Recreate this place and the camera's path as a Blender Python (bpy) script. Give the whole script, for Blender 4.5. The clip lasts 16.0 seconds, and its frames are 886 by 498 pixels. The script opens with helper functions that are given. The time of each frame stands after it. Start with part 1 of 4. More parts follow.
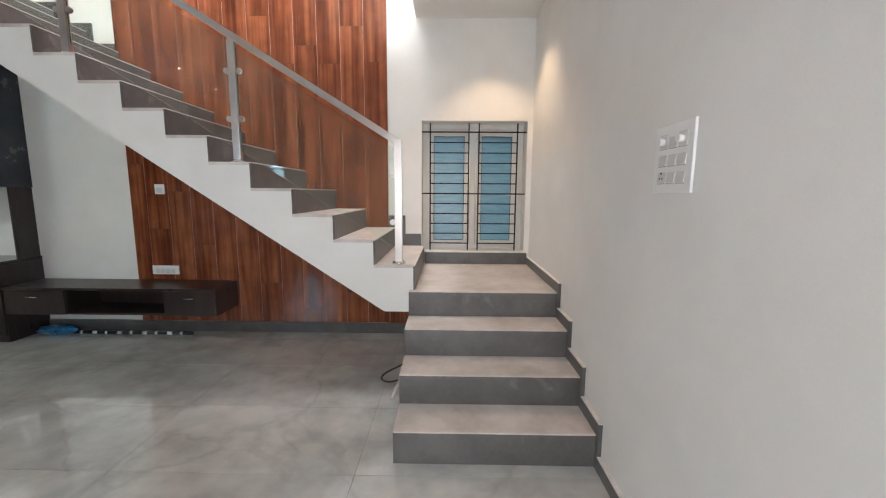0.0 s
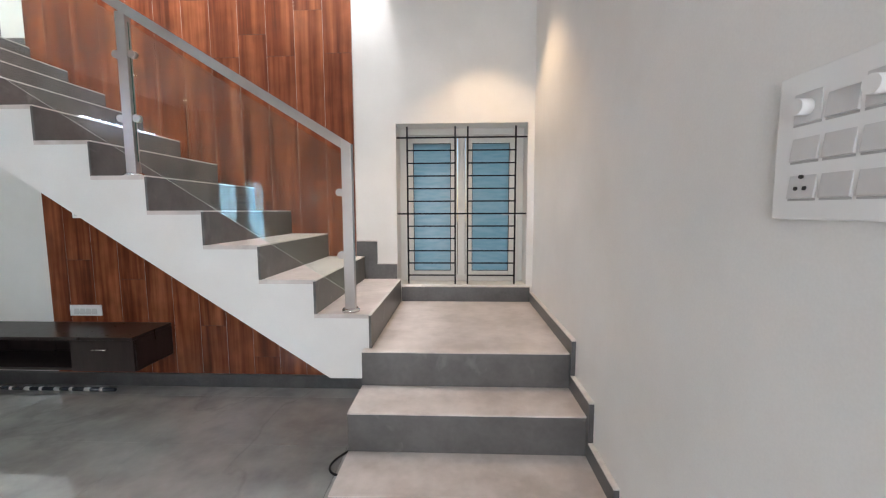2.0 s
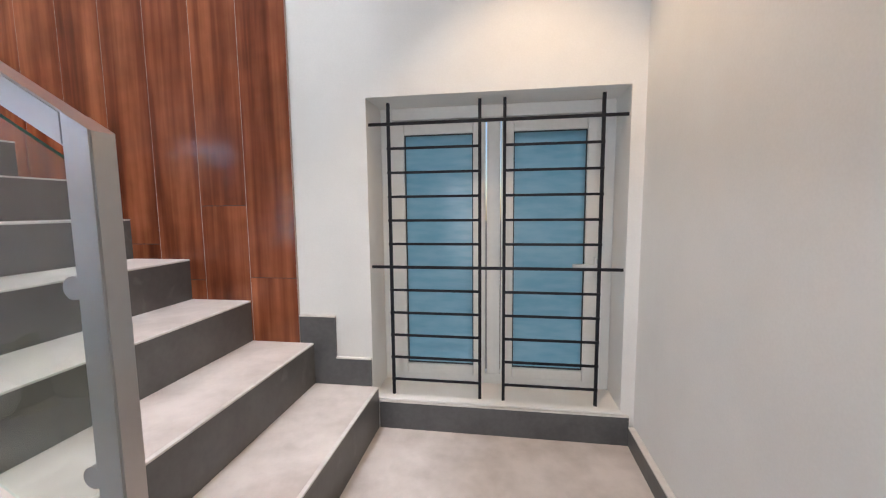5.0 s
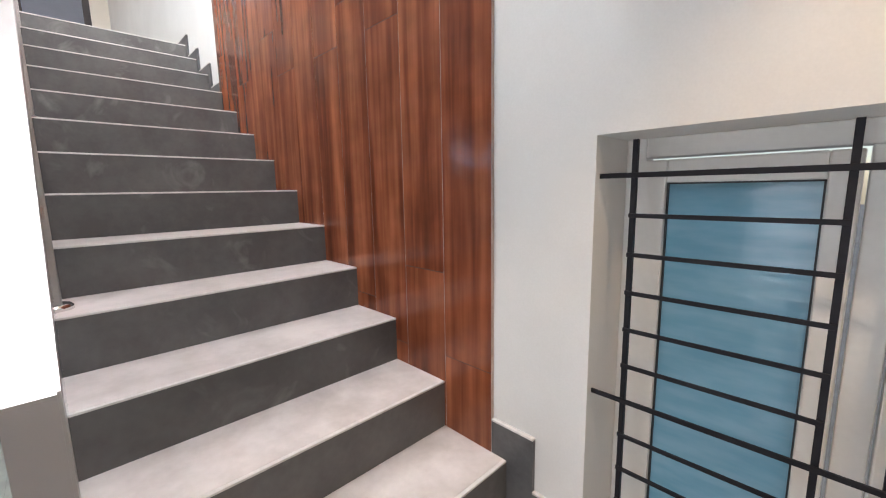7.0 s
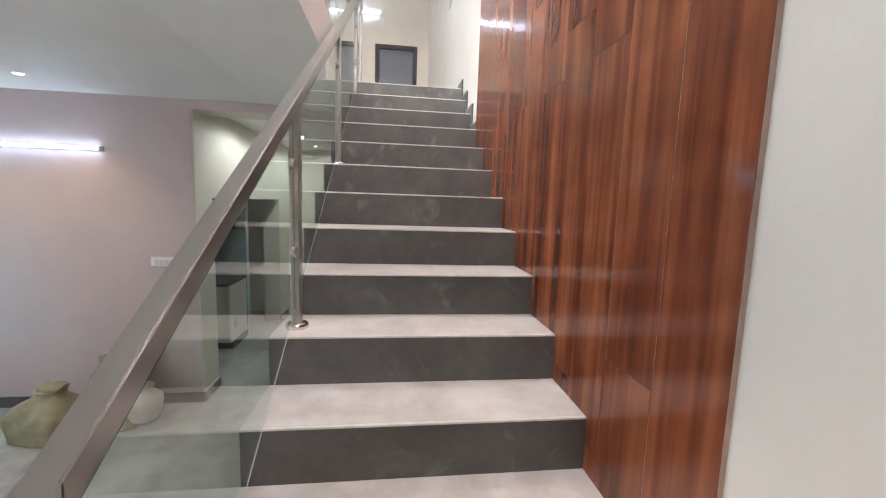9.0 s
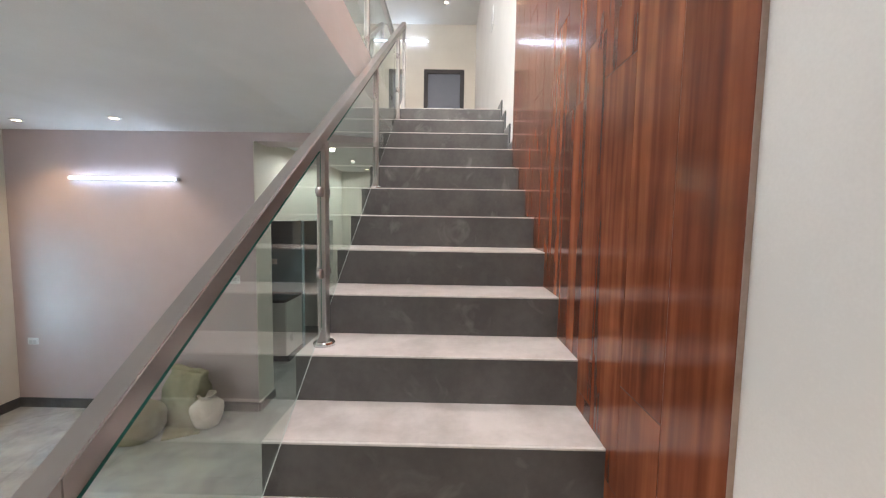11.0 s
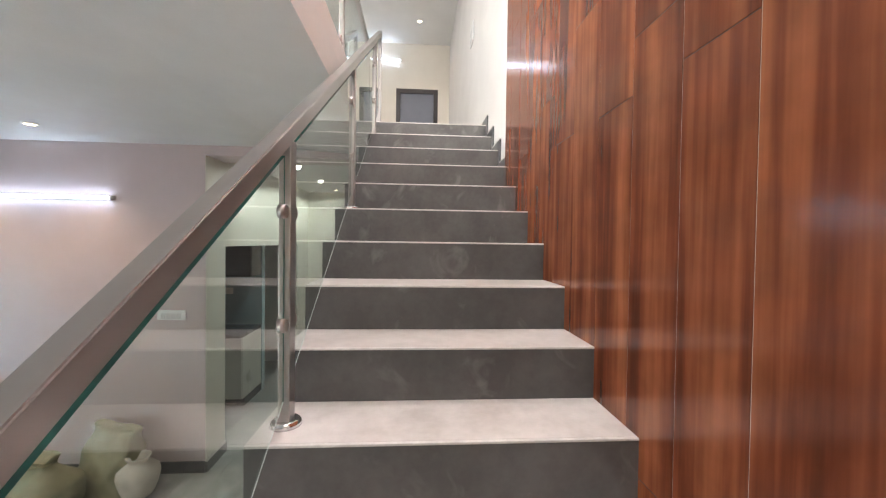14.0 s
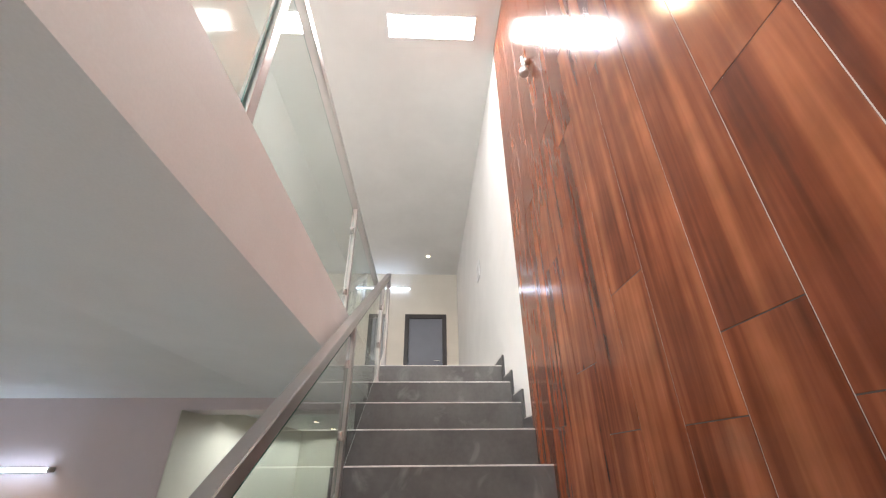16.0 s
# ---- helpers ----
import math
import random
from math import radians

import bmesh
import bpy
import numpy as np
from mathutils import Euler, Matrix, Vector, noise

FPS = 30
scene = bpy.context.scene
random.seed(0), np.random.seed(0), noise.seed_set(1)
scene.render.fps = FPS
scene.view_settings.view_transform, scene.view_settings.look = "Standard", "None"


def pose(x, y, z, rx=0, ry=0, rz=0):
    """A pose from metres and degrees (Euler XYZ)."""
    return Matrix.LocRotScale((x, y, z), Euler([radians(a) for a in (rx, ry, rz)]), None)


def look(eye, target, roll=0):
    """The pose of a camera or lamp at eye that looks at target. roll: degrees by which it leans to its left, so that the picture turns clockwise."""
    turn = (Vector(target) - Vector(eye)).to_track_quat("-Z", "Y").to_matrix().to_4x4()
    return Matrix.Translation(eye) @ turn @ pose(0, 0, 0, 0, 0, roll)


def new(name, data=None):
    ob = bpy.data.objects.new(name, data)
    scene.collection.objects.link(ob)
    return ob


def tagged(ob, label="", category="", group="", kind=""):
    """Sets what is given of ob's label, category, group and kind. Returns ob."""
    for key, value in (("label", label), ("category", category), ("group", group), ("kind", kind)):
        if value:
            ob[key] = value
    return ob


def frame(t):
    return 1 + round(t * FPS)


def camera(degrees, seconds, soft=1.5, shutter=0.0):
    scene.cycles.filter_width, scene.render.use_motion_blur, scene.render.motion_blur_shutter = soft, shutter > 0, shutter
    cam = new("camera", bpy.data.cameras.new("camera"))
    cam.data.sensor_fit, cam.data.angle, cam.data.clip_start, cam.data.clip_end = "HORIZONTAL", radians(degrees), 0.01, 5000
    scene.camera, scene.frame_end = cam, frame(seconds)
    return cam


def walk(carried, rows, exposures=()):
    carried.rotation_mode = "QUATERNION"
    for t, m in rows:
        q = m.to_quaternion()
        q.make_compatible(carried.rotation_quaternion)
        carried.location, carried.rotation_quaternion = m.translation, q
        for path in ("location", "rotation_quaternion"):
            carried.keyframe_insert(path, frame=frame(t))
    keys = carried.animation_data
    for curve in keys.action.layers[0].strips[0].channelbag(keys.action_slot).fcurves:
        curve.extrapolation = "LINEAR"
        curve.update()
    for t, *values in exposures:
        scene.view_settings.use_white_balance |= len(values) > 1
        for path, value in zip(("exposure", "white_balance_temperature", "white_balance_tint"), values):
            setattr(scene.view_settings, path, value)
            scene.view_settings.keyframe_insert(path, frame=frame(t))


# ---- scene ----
cam = camera(96.5, 16.0, soft=1.15)
PATH = [
    (0, (0.003, 0.119, 1.347), (-0.024, 2.1, 1.07), 0.4),
    (0.5, (0.063, 0.245, 1.341), (0.069, 2.229, 1.092), -0.2),
    (1, (0.064, 0.446, 1.36), (0.097, 2.434, 1.142), -0.5),
    (1.5, (0.119, 0.661, 1.354), (0.116, 2.65, 1.152), -0.3),
    (2, (0.207, 0.885, 1.371), (0.13, 2.874, 1.178), -0.2),
    (2.5, (0.215, 1.149, 1.357), (0.119, 3.14, 1.193), 0.1),
    (3, (0.19, 1.372, 1.366), (0.084, 3.364, 1.217), -0.0),
    (3.5, (0.237, 1.662, 1.382), (0.116, 3.653, 1.241), -0.4),
    (3.7, (0.243, 1.768, 1.356), (0.111, 3.76, 1.238), -0.8),
    (5.8, (0.287, 2.605, 1.709), (-0.355, 4.478, 1.426), -0.6),
    (6, (0.263, 2.664, 1.721), (-0.506, 4.487, 1.431), -0.9),
    (6.5, (0.194, 2.772, 1.849), (-0.909, 4.412, 1.541), -1.2),
    (7, (0.184, 2.894, 1.882), (-1.233, 4.273, 1.584), -1.0),
    (7.5, (0.221, 3.067, 1.988), (-1.444, 4.138, 1.703), 0.0),
    (8, (0.226, 3.068, 2.03), (-1.58, 3.887, 1.768), 0.8),
    (8.5, (0.114, 3.091, 2.021), (-1.794, 3.642, 1.786), 2.7),
    (9, (0.052, 3.21, 2.025), (-1.918, 3.462, 1.792), 1.9),
    (9.5, (0.053, 3.331, 1.999), (-1.936, 3.413, 1.805), 1.8),
    (9.7, (0.063, 3.342, 2.005), (-1.928, 3.372, 1.818), 1.5),
    (11.8, (0.105, 3.342, 2.059), (-1.888, 3.305, 1.898), 0.7),
    (12, (0.115, 3.336, 2.03), (-1.866, 3.301, 1.756), 0.3),
    (12.5, (0.118, 3.335, 1.996), (-1.828, 3.288, 1.537), -0.1),
    (13, (0.063, 3.331, 2.021), (-1.901, 3.304, 1.646), 0.3),
    (13.5, (-0.111, 3.286, 2.038), (-2.099, 3.337, 1.827), 0.8),
    (14, (-0.308, 3.216, 2.067), (-2.303, 3.355, 2.029), 0.8),
    (14.5, (-0.529, 3.215, 2.142), (-2.514, 3.383, 2.319), 0.5),
    (15, (-0.604, 3.237, 2.292), (-2.551, 3.412, 2.716), 0.0),
    (15.5, (-0.619, 3.247, 2.358), (-2.496, 3.357, 3.041), -0.7),
    (16, (-0.62, 3.22, 2.406), (-2.373, 3.3, 3.367), -0.5),
]
EXPOSURES = [(0, 0.06, 6400, 10), (2, 0.16, 6200, 10), (3.5, 0.15, 6050, 10), (6, 0.04, 5950, 10), (8, -0.04, 6200, 10), (9.5, -0.12, 6350, 10), (12, -0.15, 6450, 10), (13, -0.12, 6500, 10), (14.5, 0.02, 6500, 10), (15.2, -0.02, 6500, 10), (16, -0.34, 6450, 10)]
walk(cam, [(t, look(eye, target, roll)) for t, eye, target, roll in PATH], EXPOSURES)

# ---- world, sun, large lights ----
world = bpy.data.worlds.new("sky")
scene.world = world
world.use_nodes = True
wn = world.node_tree
sky = wn.nodes.new("ShaderNodeTexSky")
sky.sky_type, sky.sun_disc = "NISHITA", False
sky.sun_elevation, sky.sun_rotation = radians(55), radians(20)
wn.nodes["Background"].inputs["Strength"].default_value = 0.12
wn.links.new(sky.outputs[0], wn.nodes["Background"].inputs["Color"])


def lamp(kind, name, m, energy, colour, **settings):
    data = bpy.data.lights.new(name, kind)
    data.energy, data.color = energy, colour
    for key, value in settings.items():
        setattr(data, key, value)
    ob = new(name, data)
    ob.matrix_world = m
    return ob


sun = lamp("SUN", "sun", look((6, 12, 20), (0, 0, 0)), 1.2, (1.0, 0.95, 0.88), angle=radians(10))
DAY = (1.0, 0.975, 0.985)
COOLDAY = (0.88, 0.96, 1.0)
WARM = (1.0, 0.68, 0.40)
# daylight through the front windows; the second, at x -0.15, is added and unseen
lamp("AREA", "daylight", look((-3.17, -1.42, 1.22), (-3.17, 3, 1.2)), 195, COOLDAY, shape="RECTANGLE", size=0.88, size_y=1.34)
lamp("AREA", "daylight", look((-0.15, -1.22, 1.2), (-0.6, 3, 1.0)), 60, DAY, shape="RECTANGLE", size=1.18, size_y=1.78)
# upper window, unseen, added to light the upper stairwell
lamp("AREA", "daylight", look((-0.32, -1.22, 4.75), (-0.9, 3, 4.0)), 190, DAY, shape="RECTANGLE", size=1.7, size_y=1.45)
# downlights
lamp("SPOT", "downlight_lamp", look((0.38, 3.37, 2.86), (0.38, 3.37, 0)), 40, WARM, spot_size=radians(94), spot_blend=0.5, shadow_soft_size=0.03)
for dx, dy in ((-3.38, 0.43), (-3.5, -0.56)):
    lamp("SPOT", "downlight_lamp", look((dx, dy, 2.86), (dx, dy, 0)), 34, WARM, spot_size=radians(110), spot_blend=0.7, shadow_soft_size=0.03)
for dx, dy in ((-4.75, 1.92), (-5.78, 1.92), (-6.8, 1.92)):
    lamp("SPOT", "downlight_lamp", look((dx, dy, 2.86), (dx, dy, 0)), 36, (0.94, 1.0, 0.95), spot_size=radians(166), spot_blend=0.4, shadow_soft_size=0.03)
lamp("SPOT", "downlight_lamp", look((-2.45, 2.37, 5.83), (-2.45, 2.75, 0)), 60, WARM, spot_size=radians(100), spot_blend=0.8, shadow_soft_size=0.05)
lamp("SPOT", "downlight_lamp", look((-7.2, 3.24, 5.83), (-7.2, 3.24, 0)), 20, WARM, spot_size=radians(110), spot_blend=0.7, shadow_soft_size=0.03)

# ---- materials ----


def material(name, low, high, rough=0.5, scale=6.0, metal=0.0, bump=0.0, stretch=(1, 1, 1), fine=60.0, coat=0.0, spread=0.35, per_piece=0.0, rough_var=0.08):
    """Two-scale mottled surface between two base colours."""
    m = bpy.data.materials.new(name)
    m.use_nodes = True
    t = m.node_tree
    b = t.nodes["Principled BSDF"]
    b.inputs["Roughness"].default_value, b.inputs["Metallic"].default_value = rough, metal
    b.inputs["Coat Weight"].default_value = coat
    b.inputs["Coat Roughness"].default_value = 0.08
    geo = t.nodes.new("ShaderNodeNewGeometry")
    mp = t.nodes.new("ShaderNodeMapping")
    mp.inputs["Scale"].default_value = stretch
    t.links.new(geo.outputs["Position"], mp.inputs["Vector"])
    big = t.nodes.new("ShaderNodeTexNoise")
    big.inputs["Scale"].default_value, big.inputs["Detail"].default_value, big.inputs["Roughness"].default_value = scale, 6, 0.6
    small = t.nodes.new("ShaderNodeTexNoise")
    small.inputs["Scale"].default_value, small.inputs["Detail"].default_value = fine, 3
    for n in (big, small):
        t.links.new(mp.outputs[0], n.inputs["Vector"])
    mix = t.nodes.new("ShaderNodeMath")
    mix.operation = "MULTIPLY_ADD"
    t.links.new(small.outputs["Fac"], mix.inputs[0])
    mix.inputs[1].default_value = spread
    t.links.new(big.outputs["Fac"], mix.inputs[2])
    ramp = t.nodes.new("ShaderNodeValToRGB")
    ramp.color_ramp.elements[0].position, ramp.color_ramp.elements[1].position = 0.35 + spread / 2, 0.65 + spread / 2
    ramp.color_ramp.elements[0].color, ramp.color_ramp.elements[1].color = (*low, 1), (*high, 1)
    t.links.new(mix.outputs[0], ramp.inputs[0])
    colour = ramp.outputs[0]
    if per_piece:
        info = t.nodes.new("ShaderNodeObjectInfo")
        rng = t.nodes.new("ShaderNodeMapRange")
        rng.inputs["To Min"].default_value, rng.inputs["To Max"].default_value = 1 - per_piece, 1 + per_piece
        t.links.new(info.outputs["Random"], rng.inputs["Value"])
        hsv = t.nodes.new("ShaderNodeHueSaturation")
        t.links.new(rng.outputs[0], hsv.inputs["Value"])
        t.links.new(colour, hsv.inputs["Color"])
        colour = hsv.outputs[0]
    t.links.new(colour, b.inputs["Base Color"])
    rr = t.nodes.new("ShaderNodeMapRange")
    rr.inputs["To Min"].default_value, rr.inputs["To Max"].default_value = max(rough - rough_var, 0.02), rough + rough_var
    t.links.new(big.outputs["Fac"], rr.inputs["Value"])
    t.links.new(rr.outputs[0], b.inputs["Roughness"])
    if bump:
        bp = t.nodes.new("ShaderNodeBump")
        bp.inputs["Strength"].default_value, bp.inputs["Distance"].default_value = bump, 0.004
        t.links.new(mix.outputs[0], bp.inputs["Height"])
        t.links.new(bp.outputs[0], b.inputs["Normal"])
    return m


def glow(name, colour, strength):
    m = bpy.data.materials.new(name)
    m.use_nodes = True
    b = m.node_tree.nodes["Principled BSDF"]
    b.inputs["Base Color"].default_value = (0.9, 0.9, 0.9, 1)
    b.inputs["Emission Color"].default_value = (*colour, 1)
    b.inputs["Emission Strength"].default_value = strength
    return m


def plank_wood():
    """Glossy red-brown wood-look planks, grain along z, each plank its own cut."""
    m = bpy.data.materials.new("plank_wood")
    m.use_nodes = True
    t = m.node_tree
    b = t.nodes["Principled BSDF"]
    b.inputs["IOR"].default_value = 1.46
    geo = t.nodes.new("ShaderNodeNewGeometry")
    info = t.nodes.new("ShaderNodeObjectInfo")
    off = t.nodes.new("ShaderNodeVectorMath")
    off.operation = "SCALE"
    off.inputs[0].default_value = (17.0, 5.0, 31.0)
    t.links.new(info.outputs["Random"], off.inputs["Scale"])
    add = t.nodes.new("ShaderNodeVectorMath")
    t.links.new(geo.outputs["Position"], add.inputs[0])
    t.links.new(off.outputs[0], add.inputs[1])

    def grain(sx, sz, scale, detail, distort):
        mp = t.nodes.new("ShaderNodeMapping")
        mp.inputs["Scale"].default_value = (sx, 1, sz)
        t.links.new(add.outputs[0], mp.inputs["Vector"])
        n = t.nodes.new("ShaderNodeTexNoise")
        n.inputs["Scale"].default_value, n.inputs["Detail"].default_value, n.inputs["Distortion"].default_value = scale, detail, distort
        t.links.new(mp.outputs[0], n.inputs["Vector"])
        return n.outputs["Fac"]

    broad, band, streak, fine = grain(1, 0.11, 10, 4, 0.5), grain(1, 0.03, 15, 2, 0.3), grain(1, 0.035, 34, 3, 0.3), grain(1, 0.03, 90, 2, 0.1)

    def madd(x, k, y):
        n = t.nodes.new("ShaderNodeMath")
        n.operation = "MULTIPLY_ADD"
        t.links.new(x, n.inputs[0])
        n.inputs[1].default_value = k
        if y is None:
            n.inputs[2].default_value = 0
        else:
            t.links.new(y, n.inputs[2])
        return n.outputs[0]

    total = madd(fine, 0.06, madd(streak, 0.36, madd(band, 0.38, madd(broad, 0.52, None))))
    ramp = t.nodes.new("ShaderNodeValToRGB")
    cr = ramp.color_ramp
    cr.elements[0].position, cr.elements[0].color = 0.51, (0.096, 0.0245, 0.012, 1)
    cr.elements[1].position, cr.elements[1].color = 0.82, (0.33, 0.112, 0.047, 1)
    e = cr.elements.new(0.595)
    e.color = (0.150, 0.039, 0.0175, 1)
    e = cr.elements.new(0.68)
    e.color = (0.22, 0.064, 0.028, 1)
    cloud = t.nodes.new("ShaderNodeTexNoise")
    cloud.inputs["Scale"].default_value, cloud.inputs["Detail"].default_value = 7, 4
    t.links.new(add.outputs[0], cloud.inputs["Vector"])
    shade = t.nodes.new("ShaderNodeMapRange")
    shade.inputs["From Min"].default_value, shade.inputs["From Max"].default_value = 0.3, 0.7
    shade.inputs["To Min"].default_value, shade.inputs["To Max"].default_value = 0.80, 1.16
    t.links.new(cloud.outputs["Fac"], shade.inputs["Value"])
    t.links.new(total, ramp.inputs[0])
    hsv = t.nodes.new("ShaderNodeHueSaturation")
    t.links.new(ramp.outputs[0], hsv.inputs["Color"])
    t.links.new(shade.outputs[0], hsv.inputs["Value"])
    t.links.new(hsv.outputs[0], b.inputs["Base Color"])
    rr = t.nodes.new("ShaderNodeMapRange")
    rr.inputs["To Min"].default_value, rr.inputs["To Max"].default_value = 0.12, 0.18
    t.links.new(cloud.outputs["Fac"], rr.inputs["Value"])
    t.links.new(rr.outputs[0], b.inputs["Roughness"])
    return m


def marble_tile():
    """Polished grey marble-look tile: clouds, smudges and thin dark veins, each tile its own cut."""
    m = material("polished_grey_marble_tile", (0.40, 0.405, 0.395), (0.66, 0.66, 0.64), 0.03, 1.1, fine=6, per_piece=0.05, rough_var=0.012)
    t = m.node_tree
    b = t.nodes["Principled BSDF"]
    geo = t.nodes.new("ShaderNodeNewGeometry")
    n = t.nodes.new("ShaderNodeTexNoise")
    n.inputs["Scale"].default_value, n.inputs["Detail"].default_value, n.inputs["Distortion"].default_value = 0.6, 7, 1.0
    t.links.new(geo.outputs["Position"], n.inputs["Vector"])
    ramp = t.nodes.new("ShaderNodeValToRGB")
    cr = ramp.color_ramp
    cr.elements[0].position, cr.elements[0].color = 0.485, (0, 0, 0, 1)
    cr.elements[1].position, cr.elements[1].color = 0.515, (0, 0, 0, 1)
    e = cr.elements.new(0.5)
    e.color = (0.17, 0.17, 0.17, 1)
    t.links.new(n.outputs["Fac"], ramp.inputs[0])
    mix = t.nodes.new("ShaderNodeMix")
    mix.data_type = "RGBA"
    src = b.inputs["Base Color"].links[0].from_socket
    t.links.new(ramp.outputs[0], mix.inputs[0])
    t.links.new(src, mix.inputs[6])
    mix.inputs[7].default_value = (0.16, 0.165, 0.16, 1)
    b.inputs["IOR"].default_value = 1.9
    b.inputs["Coat Weight"].default_value, b.inputs["Coat Roughness"].default_value = 1.0, 0.02
    b.inputs["Coat IOR"].default_value = 1.7
    t.links.new(mix.outputs[2], b.inputs["Base Color"])
    return m


def chalk_smears(m):
    """Thin pale cement smears over a dark tile, in sparse soft patches."""
    t = m.node_tree
    b = t.nodes["Principled BSDF"]
    geo = t.nodes.new("ShaderNodeNewGeometry")
    n = t.nodes.new("ShaderNodeTexNoise")
    n.inputs["Scale"].default_value, n.inputs["Detail"].default_value, n.inputs["Distortion"].default_value = 4.5, 7, 1.4
    t.links.new(geo.outputs["Position"], n.inputs["Vector"])
    rng = t.nodes.new("ShaderNodeMapRange")
    rng.inputs["From Min"].default_value, rng.inputs["From Max"].default_value = 0.60, 0.78
    rng.inputs["To Max"].default_value = 0.42
    t.links.new(n.outputs["Fac"], rng.inputs["Value"])
    mix = t.nodes.new("ShaderNodeMix")
    mix.data_type = "RGBA"
    src = b.inputs["Base Color"].links[0].from_socket
    t.links.new(rng.outputs[0], mix.inputs[0])
    t.links.new(src, mix.inputs[6])
    mix.inputs[7].default_value = (0.34, 0.335, 0.325, 1)
    t.links.new(mix.outputs[2], b.inputs["Base Color"])


def clear_glass(name, tint, rough=0.0):
    m = bpy.data.materials.new(name)
    m.use_nodes = True
    b = m.node_tree.nodes["Principled BSDF"]
    b.inputs["Base Color"].default_value = (*tint, 1)
    b.inputs["Roughness"].default_value, b.inputs["Transmission Weight"].default_value, b.inputs["IOR"].default_value = rough, 1.0, 1.5
    return m


def frosted_pane(name="blue_frosted_glass", low=(0.50, 0.75, 0.83), high=(0.70, 0.88, 0.93), through_share=0.55):
    """Blue figured glass that passes daylight diffusely."""
    m = bpy.data.materials.new(name)
    m.use_nodes = True
    t = m.node_tree
    b = t.nodes["Principled BSDF"]
    b.inputs["Base Color"].default_value, b.inputs["Roughness"].default_value = (0.20, 0.32, 0.38, 1), 0.06
    tr = t.nodes.new("ShaderNodeBsdfTranslucent")
    tone = t.nodes.new("ShaderNodeValToRGB")
    tone.color_ramp.elements[0].position, tone.color_ramp.elements[0].color = 0.35, (*low, 1)
    tone.color_ramp.elements[1].position, tone.color_ramp.elements[1].color = 0.65, (*high, 1)
    mx = t.nodes.new("ShaderNodeMixShader")
    mx.inputs[0].default_value = through_share
    n = t.nodes.new("ShaderNodeTexNoise")
    n.inputs["Scale"].default_value = 20
    n.inputs["Detail"].default_value = 4
    mp = t.nodes.new("ShaderNodeMapping")
    mp.inputs["Scale"].default_value = (0.5, 1, 2.2)
    geo = t.nodes.new("ShaderNodeNewGeometry")
    t.links.new(geo.outputs["Position"], mp.inputs["Vector"])
    t.links.new(mp.outputs[0], n.inputs["Vector"])
    t.links.new(n.outputs["Fac"], tone.inputs[0])
    t.links.new(tone.outputs[0], tr.inputs["Color"])
    bp = t.nodes.new("ShaderNodeBump")
    bp.inputs["Strength"].default_value, bp.inputs["Distance"].default_value = 0.35, 0.006
    t.links.new(n.outputs["Fac"], bp.inputs["Height"])
    t.links.new(bp.outputs[0], b.inputs["Normal"])
    t.links.new(b.outputs[0], mx.inputs[1])
    t.links.new(tr.outputs[0], mx.inputs[2])
    t.links.new(mx.outputs[0], t.nodes["Material Output"].inputs["Surface"])
    return m


WHITE = material("white_wall_paint", (0.74, 0.73, 0.71), (0.80, 0.79, 0.77), 0.55, 2.0, bump=0.03, fine=180)
CREAM = material("cream_wall_paint", (0.72, 0.68, 0.60), (0.77, 0.73, 0.65), 0.55, 2.0, bump=0.03, fine=180)
CEIL = material("ceiling_paint", (0.72, 0.72, 0.70), (0.78, 0.78, 0.76), 0.65, 1.5, bump=0.02, fine=180)
MAUVE = material("mauve_wall_paint", (0.56, 0.465, 0.46), (0.60, 0.50, 0.495), 0.5, 2.0, bump=0.03, fine=180)
TREAD = material("grey_beige_tread_tile", (0.50, 0.45, 0.425), (0.69, 0.635, 0.61), 0.34, 5.0, bump=0.03, fine=30, per_piece=0.05, spread=0.12)
RISER = material("charcoal_riser_tile", (0.084, 0.081, 0.080), (0.124, 0.120, 0.117), 0.36, 5.0, bump=0.03, fine=40, per_piece=0.08, spread=0.12)
chalk_smears(RISER)
NOSE = material("pale_tile_edge", (0.60, 0.57, 0.55), (0.72, 0.69, 0.66), 0.5, 20.0)
SKIRT = material("charcoal_skirting_tile", (0.075, 0.075, 0.078), (0.11, 0.11, 0.112), 0.35, 7.0, bump=0.04)
FLOOR = marble_tile()
GROUT = material("grey_grout", (0.22, 0.22, 0.21), (0.28, 0.28, 0.27), 0.8, 20)
WOOD = plank_wood()
WOODGAP = material("plank_grout", (0.40, 0.30, 0.25), (0.50, 0.39, 0.33), 0.7, 20)
# dark colour stands in for the shadow line in plank end joints
SHADEJOINT = material("shaded_plank_joint", (0.030, 0.018, 0.012), (0.05, 0.03, 0.02), 0.7, 20)
STEEL = material("brushed_stainless_steel", (0.48, 0.455, 0.445), (0.53, 0.505, 0.49), 0.29, 2.0, metal=1.0, fine=8, rough_var=0.03)
GLASS = clear_glass("railing_glass", (0.87, 0.955, 0.92))
EDGE = material("green_glass_edge", (0.02, 0.13, 0.11), (0.03, 0.18, 0.15), 0.15, 8)
# pale colour paints the light caught in the lower glass edge
LITEDGE = material("lit_glass_edge", (0.50, 0.56, 0.54), (0.60, 0.65, 0.63), 0.4, 8)
PANE = frosted_pane()
PALEPANE = frosted_pane("pale_frosted_glass", (0.36, 0.47, 0.52), (0.46, 0.57, 0.61), 0.8)
UPVC = material("off_white_window_frame", (0.66, 0.65, 0.62), (0.72, 0.71, 0.68), 0.4, 4)
